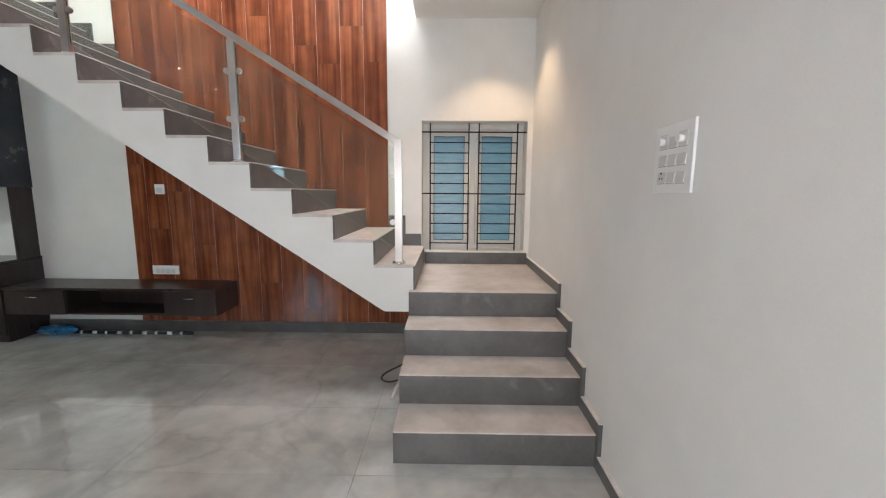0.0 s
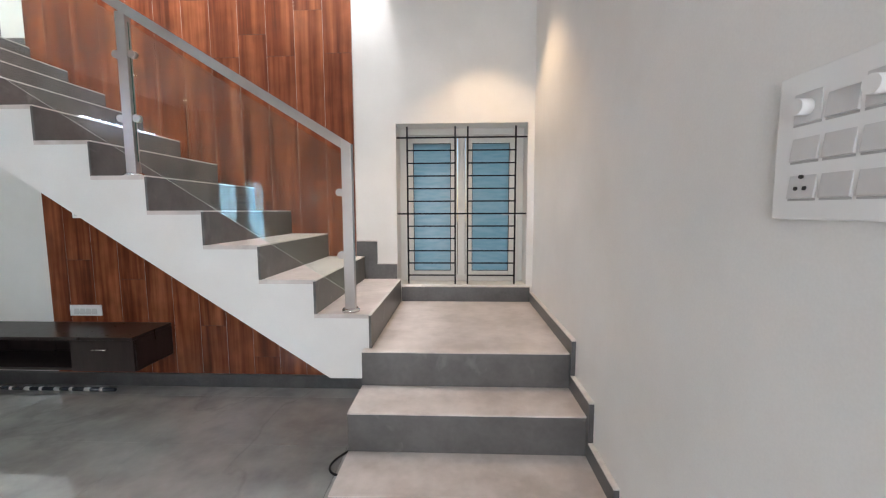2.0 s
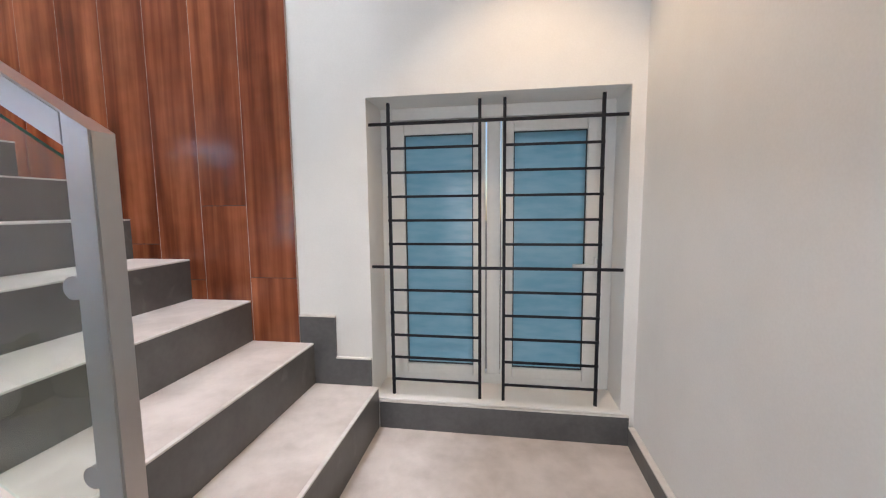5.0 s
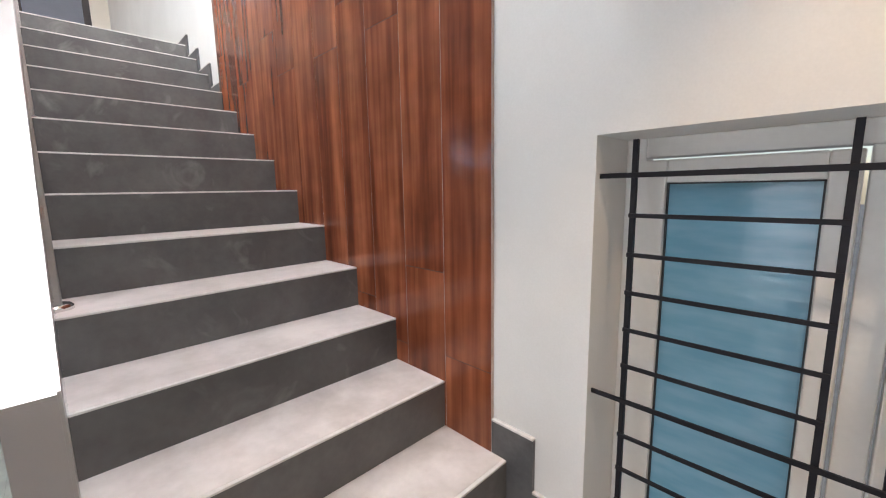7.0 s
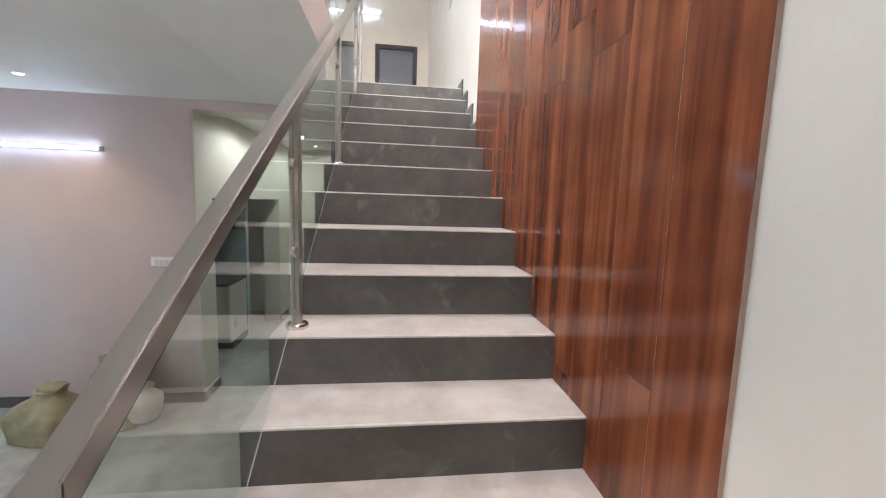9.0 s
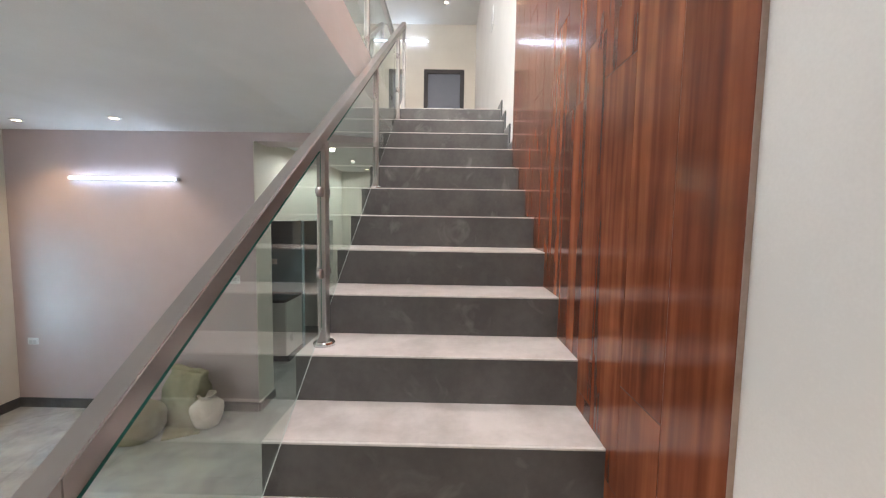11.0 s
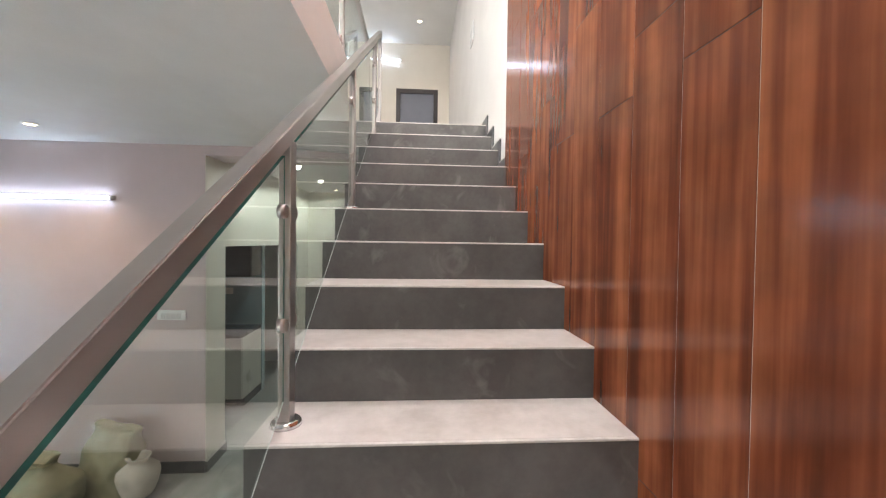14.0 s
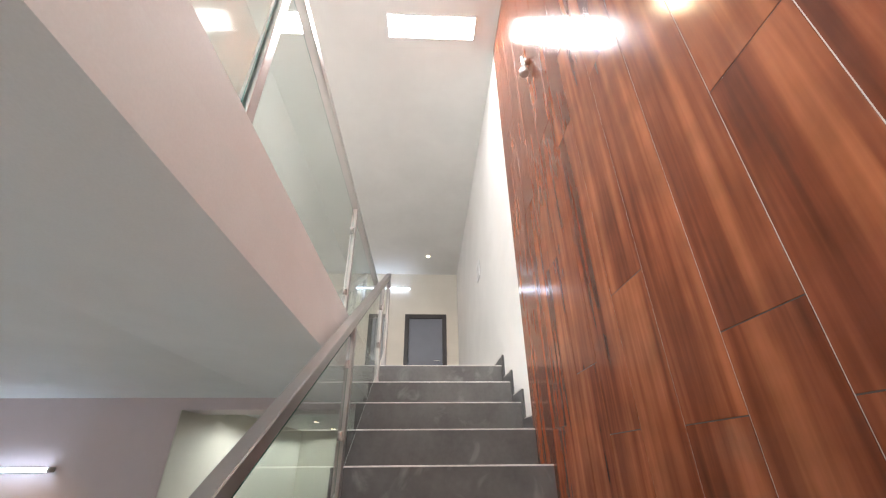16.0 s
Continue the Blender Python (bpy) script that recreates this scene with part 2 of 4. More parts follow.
IRON = material("black_painted_iron", (0.010, 0.010, 0.014), (0.016, 0.016, 0.021), 0.5, 12)
ESPRESSO = material("dark_espresso_laminate", (0.020, 0.014, 0.014), (0.034, 0.024, 0.023), 0.30, 3, stretch=(8, 8, 1), bump=0.02)
NAVY = material("dark_blue_laminate", (0.020, 0.026, 0.036), (0.030, 0.038, 0.050), 0.25, 4)
BLACKTOP = material("black_granite", (0.012, 0.012, 0.014), (0.03, 0.03, 0.032), 0.10, 60)
SPLASH = material("blue_grey_backsplash_tile", (0.24, 0.33, 0.37), (0.31, 0.40, 0.44), 0.2, 4)
PALECAB = material("pale_grey_laminate", (0.40, 0.40, 0.37), (0.46, 0.46, 0.43), 0.3, 3)
CHROME = material("chrome", (0.70, 0.70, 0.70), (0.78, 0.78, 0.78), 0.12, 10, metal=1.0)
IRON.node_tree.nodes["Principled BSDF"].inputs["Specular IOR Level"].default_value = 0.2
PLASTIC = material("white_plastic", (0.79, 0.79, 0.785), (0.805, 0.805, 0.80), 0.48, 3)
ROCKER = material("off_white_plastic", (0.60, 0.60, 0.60), (0.64, 0.64, 0.635), 0.3, 3)
GREYPL = material("grey_plastic", (0.40, 0.40, 0.40), (0.48, 0.48, 0.48), 0.35, 8)
SACK = material("woven_jute_plastic_sack", (0.27, 0.25, 0.155), (0.38, 0.355, 0.235), 0.6, 9, bump=0.4, fine=220)
CLAY = material("pale_clay", (0.58, 0.52, 0.45), (0.72, 0.66, 0.58), 0.65, 9, bump=0.1)
RUBBER = material("black_rubber", (0.012, 0.012, 0.012), (0.022, 0.022, 0.022), 0.5, 30)
BLUE = material("blue_printed_plastic", (0.01, 0.09, 0.26), (0.04, 0.24, 0.48), 0.3, 22, bump=0.4)
GOLD = material("yellow_print", (0.55, 0.42, 0.10), (0.62, 0.5, 0.16), 0.4, 20)
DOORBLUE = material("blue_grey_door_laminate", (0.14, 0.155, 0.20), (0.155, 0.17, 0.215), 0.35, 3)
DOORFRAME = material("dark_door_frame", (0.028, 0.024, 0.026), (0.042, 0.036, 0.038), 0.4, 6)
EARTH = material("outdoor_ground", (0.20, 0.17, 0.13), (0.30, 0.27, 0.22), 0.9, 1.5, bump=0.2)
TUBE = glow("tube_light_white", (0.64, 0.78, 1.0), 24)
PANEL = glow("panel_light_white", (1.0, 0.965, 0.95), 128)
BULB = glow("downlight_warm", (1.0, 0.80, 0.52), 18)

# ---- geometry helpers ----


def box(bm, x0, x1, y0, y1, z0, z1, bevel=0.0, mat=0):
    m = Matrix.LocRotScale(((x0 + x1) / 2, (y0 + y1) / 2, (z0 + z1) / 2), None, (abs(x1 - x0), abs(y1 - y0), abs(z1 - z0)))
    made = bmesh.ops.create_cube(bm, size=1, matrix=m)
    faces = {f for v in made["verts"] for f in v.link_faces}
    for f in faces:
        f.material_index = mat
    if bevel:
        edges = list({e for f in faces for e in f.edges})
        bmesh.ops.bevel(bm, geom=edges, offset=bevel, segments=2, affect="EDGES", profile=0.5)
    return bm


def one(*a, **k):
    return box(bmesh.new(), *a, **k)


def prism(points, axis, a, b, bm=None):
    """Extrude a closed outline. axis 'y': points are (x, z); axis 'x': points are (y, z)."""
    bm = bm or bmesh.new()

    def at(p, d):
        return (p[0], d, p[1]) if axis == "y" else (d, p[0], p[1])
    lo = [bm.verts.new(at(p, a)) for p in points]
    hi = [bm.verts.new(at(p, b)) for p in points]
    bm.faces.new(lo)
    bm.faces.new(hi[::-1])
    n = len(points)
    for i in range(n):
        bm.faces.new((lo[i], hi[i], hi[(i + 1) % n], lo[(i + 1) % n]))
    bmesh.ops.recalc_face_normals(bm, faces=bm.faces)
    return bm


def lathe(bm, profile, centre, seg=28, mat=0):
    """Turn (radius, z) pairs about a vertical axis."""
    rings = []
    for r, z in profile:
        rings.append([bm.verts.new((centre[0] + r * math.cos(2 * math.pi * i / seg), centre[1] + r * math.sin(2 * math.pi * i / seg), centre[2] + z)) for i in range(seg)])
    for a, b in zip(rings, rings[1:]):
        for i in range(seg):
            f = bm.faces.new((a[i], a[(i + 1) % seg], b[(i + 1) % seg], b[i]))
            f.material_index, f.smooth = mat, True
    bm.faces.new(rings[0][::-1]).material_index = mat
    bm.faces.new(rings[-1]).material_index = mat
    return bm


def rod(bm, a, b, r, seg=12):
    a, b = Vector(a), Vector(b)
    m = Matrix.Translation((a + b) / 2) @ (b - a).to_track_quat("Z", "Y").to_matrix().to_4x4()
    made = bmesh.ops.create_cone(bm, cap_ends=True, segments=seg, radius1=r, radius2=r, depth=(b - a).length, matrix=m)
    for v in made["verts"]:
        for f in v.link_faces:
            f.smooth = len(f.verts) == 4
    return bm


def part(name, bm, mats, parent=None, label=""):
    me = bpy.data.meshes.new(name)
    bm.to_mesh(me)
    bm.free()
    for m in mats if isinstance(mats, (list, tuple)) else (mats,):
        me.materials.append(m)
    ob = new(name, me)
    if parent is not None:
        ob.parent = parent
    if label:
        ob["label"] = label
    return ob


def setting(name, bm, mats, label, category):
    return tagged(part(name, bm, mats), label, category, kind="structure")


def thing(name, label, category, group="", at=(0, 0, 0)):
    ob = new(name)
    ob.empty_display_size = 0.1
    ob.location = at
    return tagged(ob, label, category, group)


# ---- plan ----
RISE, GO = 0.172, 0.273
LAND = 4 * RISE                 # landing height
UP = LAND + 14 * RISE           # upper floor
XR = 0.76                       # right wall
XL = -0.265                     # left side of the lower flight
YB = 3.832                      # back wall face
YF = 2.79                       # front side of the upper flight
Y1 = 1.939                      # first riser
GOL = 0.268                     # going of the lower flight
ST = 0.020                      # skirting thickness on the right wall
X1 = -0.225                     # first riser of the upper flight
CL = 2.875                      # living room ceiling
TOP = 5.85                      # upper ceiling
FAR = -3.90                     # mauve wall face
FRONT = -1.15                   # window wall behind the start
VOID = 2.815                    # edge of the upper slab

# ---- structure ----
setting("ground", one(-60, 60, -60, 60, -0.6, -0.3), EARTH, "bare earth ground outside the house", "ground")
floor = setting("floor", one(-8.2, XR + 0.2, FRONT - 0.2, YB + 0.2, -0.3, -0.006), GROUT, "grey grout bed under polished floor tiles", "floor")

bm = bmesh.new()
WX0, WX1, WZ0, WZ1 = -0.25, 0.712, 0.812, 2.003
for b in ((-8.2, WX0, 0, 6.0), (WX1, XR, 0, 6.0), (WX0, WX1, 0, WZ0), (WX0, WX1, WZ1, 6.0)):
    box(bm, b[0], b[1], YB, YB + 0.25, b[2] - (0.006 if b[2] == 0 else 0), b[3])
wall_back = setting("wall_back", bm, WHITE, "white painted plaster wall behind the staircase", "wall")
setting("wall_right", one(XR, XR + 0.2, FRONT - 0.2, YB + 0.2, -0.006, 6.0), WHITE, "plain white painted wall beside the lower stairs", "wall")
bm = bmesh.new()
F0, F1 = FRONT - 0.2, FRONT
for b in ((-8.2, -3.62, 0, 4.0), (-3.62, -2.72, 0, 0.54), (-3.62, -2.72, 1.9, 4.0), (-2.72, -0.75, 0, 4.0), (-0.75, 0.45, 0, 0.3), (-0.75, 0.45, 2.1, 4.0),
          (0.45, XR, 0, 4.0), (-8.2, -1.20, 4.0, 6), (0.56, XR, 4.0, 6), (-1.20, 0.56, 5.5, 6)):
    box(bm, b[0], b[1], F0, F1, b[2] - (0.006 if b[2] == 0 else 0), b[3])
setting("wall_front", bm, CREAM, "cream painted wall with window openings", "wall")
bm = bmesh.new()
box(bm, FAR - 0.34, FAR, FRONT, 1.38, -0.006, CL)
box(bm, FAR - 0.34, FAR, 1.38, YB, 2.79, CL)
setting("wall_mauve", bm, MAUVE, "mauve painted wall with a wide opening", "wall")
setting("jamb_lining", one(FAR - 0.34, FAR - 0.004, 1.38, 1.386, 0.0, 2.79), CREAM, "cream painted side of the wide opening", "wall")
bm = bmesh.new()
CX0, CX1 = -4.26, -6.60
box(bm, CX0, FAR - 0.34, 1.13, 1.38, -0.006, CL)
box(bm, -7.2, CX1, 1.13, 1.38, -0.006, CL)
box(bm, CX1, CX0, 1.13, 1.38, 1.99, CL)
setting("wall_corridor", bm, CREAM, "cream corridor wall with the kitchen opening", "wall")
bm = bmesh.new()
for b in ((FRONT, 2.81, UP, 6.0), (3.61, YB, UP, 6.0), (2.81, 3.61, 4.99, 6.0), (FRONT, YB, 0, UP)):
    box(bm, -8.2, -8.0, b[0], b[1], b[2], b[3])
setting("wall_far", bm, CREAM, "cream wall at the end of the upper hall", "wall")

bm = bmesh.new()
prism([(FRONT, CL), (2.05, CL), (VOID, 2.815), (VOID, CL + 0.1), (FRONT, CL + 0.1)], "x", -8.0, XR, bm)
box(bm, -0.30, XR, VOID, YB, CL, CL + 0.1)
box(bm, -8.0, -4.03, VOID, YB, CL, CL + 0.1)
setting("ceiling", bm, CEIL, "smooth white plaster ceiling of the living room", "ceiling")
bm = bmesh.new()
box(bm, -8.0, XR, FRONT, VOID, CL + 0.1, UP)
box(bm, -0.30, XR, VOID, YB, CL + 0.1, UP)
box(bm, -8.0, X1 - 13 * GO - 0.012, VOID, YB, CL + 0.1, UP - 0.02)
setting("floor_upper", bm, WHITE, "white edged slab of the upper floor", "floor")
setting("ceiling_upper", one(-8.2, XR + 0.2, FRONT - 0.2, YB + 0.2, TOP, TOP + 0.2), CEIL, "white plaster ceiling above the stairwell", "ceiling")

# ---- staircase ----
stairs = tagged(new("staircase"), "grey tiled staircase with white sides, turning at a landing", "staircase", kind="structure")
bm = bmesh.new()
outline = [(Y1 + 0.012, 0)]
for k in range(1, 5):
    y = Y1 + (k - 1) * GOL + 0.012
    outline += [(y, k * RISE - 0.02)]
    outline += [((y + GOL) if k < 4 else YB, k * RISE - 0.02)]
outline += [(YB, 0)]
prism(outline, "x", XL + 0.004, XR, bm)
part("lower_flight", bm, WHITE, stairs)
bm = bmesh.new()
outline = [(XL - 0.002, LAND - 0.158), (X1 - 0.012, LAND - 0.02)]
for k in range(1, 15):
    x = X1 - (k - 1) * GO - 0.012
    outline += [(x, LAND + k * RISE - 0.02), (x - GO if k < 14 else x - 0.3, LAND + k * RISE - 0.02)]
outline += [(-4.07, CL + 0.04), (-0.44, LAND - 0.158)]
outline[0] = (X1 - 0.012, LAND - 0.158)
prism(outline, "y", YF, YB, bm)
part("upper_flight", bm, WHITE, stairs)


def tread(x0, x1, y0, y1, z, name="tread"):
    return part(name, one(x0, x1, y0, y1, z - 0.02, z), TREAD, stairs)


LIP = 0.007
for k in range(1, 5):
    y, z = Y1 + (k - 1) * GOL, k * RISE
    back = y + GOL + 0.012 if k < 4 else YB - 0.012
    tread(XL, XR - ST, y + 0.012, back, z, "tread" if k < 4 else "landing_tread")
    part("riser", one(XL, XR - ST, y, y + 0.012, z - RISE, z - LIP), RISER, stairs)
    part("nosing", one(XL, XR - ST, y - 0.001, y + 0.012, z - LIP, z, 0.0015), TREAD, stairs)
for k in range(1, 15):
    x, z = X1 - (k - 1) * GO, LAND + k * RISE
    part("riser", one(x - 0.012, x, YF - 0.003, YB - 0.012, z - RISE, z - LIP), RISER, stairs)
    part("nosing", one(x - 0.012, x + 0.001, YF - 0.003, YB - 0.012, z - LIP, z, 0.0015), NOSE, stairs)
    if k < 14:
        tread(x - GO - 0.012, x - 0.012, YF - 0.003, YB - 0.012, z)

# stepped skirting
SK = 0.075


def skirting(name, quads, axis, d0, d1, label, edge=NOSE):
    """Pieces (a0, a1, z0, z1) with a pale top edge, on a wall along y ('x') or along x ('y')."""
    thing_ = tagged(new(name), label, "skirting", kind="structure")
    for a0, a1, z0, z1 in quads:
        for z_a, z_b, m, nm, grow in ((z0, z1 - 0.006, SKIRT, "skirting_tile", 0.0), (z1 - 0.006, z1, edge, "edge_strip", 0.001)):
            bm = one(d0 - grow, d1, a0, a1, z_a, z_b) if axis == "x" else one(a0, a1, d0 - grow, d1, z_a, z_b)
            part(nm, bm, m, thing_)
    return thing_


q = [(FRONT, Y1 - 0.03, 0, SK)]
for k in range(1, 5):
    y = Y1 + (k - 1) * GOL
    end = y + GOL - 0.03 if k < 4 else YB - 0.012
    q += [(y - 0.03, y, (k - 1) * RISE, k * RISE + SK), (y, end, k * RISE, k * RISE + SK)]
skirting("baseboard_right", q, "x", XR - ST, XR, "charcoal tile skirting stepping up the white wall")
skirting("baseboard_landing", [(X1 + 0.004, XR - ST, LAND, WZ0 - 0.008)], "y", YB - 0.012, YB, "charcoal tile skirting below the window")
z1, z2 = LAND + RISE, LAND + 2 * RISE
skirting("baseboard_turn", [(-0.402, WX0 - 0.004, z1, z1 + 0.117), (-0.556, -0.402, z1, z2 + 0.117)], "y", YB - 0.012, YB, "charcoal tile skirting on the first turning steps")
q = []
for k in range(11, 15):
    x = X1 - (k - 1) * GO
    z = LAND + k * RISE
    lo = x - GO + 0.05 if k < 14 else -8.0
    if k > 11:
        q.append((x, x + 0.05, z - RISE, z + SK))
    q.append((max(lo, -8.0), min(x, -2.99), z, z + SK))
skirting("baseboard_upper", q, "y", YB - 0.012, YB, "charcoal tile skirting stepping up the upper white wall")
skirting("baseboard_mauve", [(FRONT, 1.38, 0, 0.10)], "x", FAR - 0.001, FAR + 0.012, "charcoal tile skirting along the mauve wall", SKIRT)
skirting("baseboard_front", [(FAR + 0.012, XR, 0, 0.10)], "y", FRONT, FRONT + 0.012, "charcoal tile skirting below the front windows", SKIRT)
skirting("baseboard_back", [(FAR, XL, 0, 0.10)], "y", YB - 0.03, YB, "charcoal tile skirting below the wood panelling", SKIRT)
skirting("baseboard_corridor", [(CX0, FAR, 0, 0.10), (-7.2, CX1, 0, 0.10)], "y", 1.38, 1.40, "charcoal tile skirting along the corridor wall")


# ---- window with grille ----
window_1 = tagged(new("window_1"), "white framed double casement with blue frosted glass", "window", kind="structure")
FY0, FY1 = YB + 0.185, YB + 0.24
bm = bmesh.new()
box(bm, WX0, WX0 + 0.05, FY0, FY1, WZ0, WZ1, 0.003)
box(bm, WX1 - 0.05, WX1, FY0, FY1, WZ0, WZ1, 0.003)
box(bm, WX0 + 0.05, WX1 - 0.05, FY0, FY1, WZ0, WZ0 + 0.045, 0.003)
box(bm, WX0 + 0.05, WX1 - 0.05, FY0, FY1, WZ1 - 0.05, WZ1, 0.003)
box(bm, 0.205, 0.26, FY0, FY1, WZ0 + 0.045, WZ1 - 0.05, 0.003)
part("window_frame", bm, UPVC, window_1)
for gx0, gx1 in ((-0.144, 0.148), (0.314, 0.602)):
    bm = bmesh.new()
    sx0, sx1, sz0, sz1 = gx0 - (0.07 if gx0 < 0 else 0.05), gx1 + (0.05 if gx0 < 0 else 0.07), 0.85, 1.946
    sy0, sy1 = FY0 - 0.018, FY0 + 0.03
    box(bm, sx0, gx0, sy0, sy1, sz0, sz1, 0.004)
    box(bm, gx1, sx1, sy0, sy1, sz0, sz1, 0.004)
    box(bm, gx0, gx1, sy0, sy1, sz0, 0.896, 0.004)
    box(bm, gx0, gx1, sy0, sy1, 1.889, sz1, 0.004)
    sash = part("sash", bm, UPVC, window_1)
    part("pane", one(gx0, gx1, sy0 + 0.018, sy0 + 0.024, 0.896, 1.889), PANE, sash, "blue frosted glass pane")
    bm = bmesh.new()
    for b in ((gx0, gx0 + 0.004, 0.896, 1.889), (gx1 - 0.004, gx1, 0.896, 1.889), (gx0, gx1, 0.896, 0.900), (gx0, gx1, 1.885, 1.889)):
        box(bm, b[0], b[1], sy0 + 0.010, sy0 + 0.018, b[2], b[3])
    part("gasket", bm, RUBBER, sash, "black rubber gasket")
    if gx0 > 0.2:
        bm = bmesh.new()
        hx = sx1 - 0.022 if gx0 > 0.2 else sx0 + 0.022
        box(bm, hx - 0.012, hx + 0.012, sy0 - 0.012, sy0, 1.30, 1.38, 0.003)
        box(bm, hx - 0.10 if gx0 > 0.2 else hx - 0.008, hx + 0.008 if gx0 > 0.2 else hx + 0.10, sy0 - 0.03, sy0 - 0.016, 1.335, 1.352, 0.004)
        part("window_handle", bm, PLASTIC, sash, "white lever handle")
part("window_sill", one(WX0 - 0.002, WX1 + 0.002, YB - 0.008, FY0, WZ0 - 0.006, WZ0 + 0.002, 0.002), WHITE, window_1)

grille = thing("window_grille", "black painted iron bar grille fixed inside the window", "grille")
GY = YB + 0.035
for gx in (-0.172, 0.184, 0.277, 0.629):
    part("upright_bar", one(gx - 0.006, gx + 0.006, GY - 0.006, GY + 0.006, 0.814, 1.988, 0.001), IRON, grille)
for k in range(12):
    gz = 1.907 - 0.0931 * k
    if k in (0, 6):
        part("cross_bar", one(WX0, WX1, GY - 0.0125, GY - 0.0065, gz - 0.006, gz + 0.006, 0.001), IRON, grille)
    else:
        for a, b in ((-0.178, 0.190), (0.271, 0.635)):
            part("cross_bar", one(a, b, GY - 0.0125, GY - 0.0065, gz - 0.005, gz + 0.005, 0.001), IRON, grille)


def front_window(name, x0, x1, z0, z1, glazing, n=2):
    w = tagged(new(name), "white framed two-pane window with black iron bars", "window", kind="structure")
    bm = bmesh.new()
    ya, yb = FRONT - 0.15, FRONT - 0.10
    box(bm, x0, x1, ya, yb, z0, z0 + 0.05)
    box(bm, x0, x1, ya, yb, z1 - 0.05, z1)
    for i in range(n + 1):
        x = x0 + (x1 - x0 - 0.05) * i / n
        box(bm, x, x + 0.05, ya, yb, z0 + 0.05, z1 - 0.05)
    part("window_frame", bm, UPVC, w)
    for i in range(n):
        a = x0 + (x1 - x0 - 0.05) * i / n + 0.05
        b = x0 + (x1 - x0 - 0.05) * (i + 1) / n
        bm = bmesh.new()
        box(bm, a, a + 0.05, ya + 0.012, yb + 0.018, z0 + 0.05, z1 - 0.05, 0.003)
        box(bm, b - 0.05, b, ya + 0.012, yb + 0.018, z0 + 0.05, z1 - 0.05, 0.003)
        box(bm, a + 0.05, b - 0.05, ya + 0.012, yb + 0.018, z0 + 0.05, z0 + 0.10, 0.003)
        box(bm, a + 0.05, b - 0.05, ya + 0.012, yb + 0.018, z1 - 0.10, z1 - 0.05, 0.003)
        sash = part("sash", bm, UPVC, w)
        p = part("pane", one(a + 0.05, b - 0.05, ya + 0.02, ya + 0.025, z0 + 0.10, z1 - 0.10), glazing, sash)
        p.visible_shadow = glazing is PALEPANE
    for k in range(1, int((z1 - z0) / 0.12)):
        part("cross_bar", one(x0, x1, FRONT - 0.05, FRONT - 0.04, z0 + 0.12 * k - 0.008, z0 + 0.12 * k + 0.008), IRON, w)
    for i in range(1, 6):
        x = x0 + (x1 - x0) * i / 6
        part("upright_bar", one(x - 0.006, x + 0.006, FRONT - 0.04, FRONT - 0.03, z0, z1), IRON, w)
    return w


front_window("window_2", -3.62, -2.72, 0.54, 1.9, PALEPANE)
# unseen window, added to bring daylight to the lower stairs
front_window("unseen_window_3", -0.75, 0.45, 0.3, 2.1, GLASS)
# upper window out of view, added as a daylight source for the stairwell
front_window("unseen_window_4", -1.20, 0.56, 4.0, 5.5, GLASS)

# ---- stair railing ----
railing = thing("stair_railing", "brushed steel stair railing with clear glass panels", "railing")
RY = 2.857
SLOPE = RISE / GO


def nose_z(x):
    return LAND + RISE + (X1 - x) * SLOPE


posts = [-0.343 - 4 * GO * i for i in range(4)]
H = 0.025


def rail_z(x):
    return 1.709 + 0.619 * (-0.335 - x)


def sloped(x0, x1, z_lo, z_hi, y0, y1):
    """A bar whose lower and upper edges follow the stair pitch."""
    return prism([(x0, z_lo(x0)), (x1, z_lo(x1)), (x1, z_hi(x1)), (x0, z_hi(x0))], "y", y0, y1)


REND = -4.10
bm = sloped(posts[0] - H, REND, lambda x: rail_z(x) - 0.052, rail_z, RY - 0.021, RY + 0.021)
bmesh.ops.bevel(bm, geom=[e for e in bm.edges if abs(e.verts[0].co.x - e.verts[1].co.x) > 0.1], offset=0.003, segments=2, affect="EDGES")
part("handrail", bm, STEEL, railing)
for i, x in enumerate(posts):
    tz = LAND + RISE * (1 + 4 * i)
    tip = rail_z(x) - 0.05
    if i == 0:
        bm = prism([(x - H, tz), (x + H, tz), (x + H, rail_z(x + H)), (x - H, rail_z(x - H))], "y", RY - 0.021, RY + 0.021)
        bmesh.ops.bevel(bm, geom=[e for e in bm.edges if abs(e.verts[0].co.z - e.verts[1].co.z) > 0.3], offset=0.003, segments=2, affect="EDGES")
    else:
        bm = one(x - H, x + H, RY - 0.02, RY + 0.02, tz, tip, 0.003)
    post = part("post", bm, STEEL, railing)
    bm = lathe(bmesh.new(), [(0.046, 0), (0.046, 0.010), (0.040, 0.016), (0.034, 0.018)], (x, RY, tz))
    part("base_flange", bm, CHROME, post, "round chrome flange")
    for f in (0.28, 0.80):
        for s in (-1, 1):
            if (i == 0 and s == 1) or (i == 3 and s == -1):
                continue
            cz = tz + 0.12 + f * (tip - tz - 0.20)
            bm = bmesh.new()
            rod(bm, (x + s * 0.040, RY - 0.014, cz), (x + s * 0.040, RY + 0.014, cz), 0.019, 18)
            box(bm, x + s * 0.02, x + s * 0.036, RY - 0.008, RY + 0.008, cz - 0.01, cz + 0.01)
            part("glass_clamp", bm, STEEL, post, "round steel glass clamp")
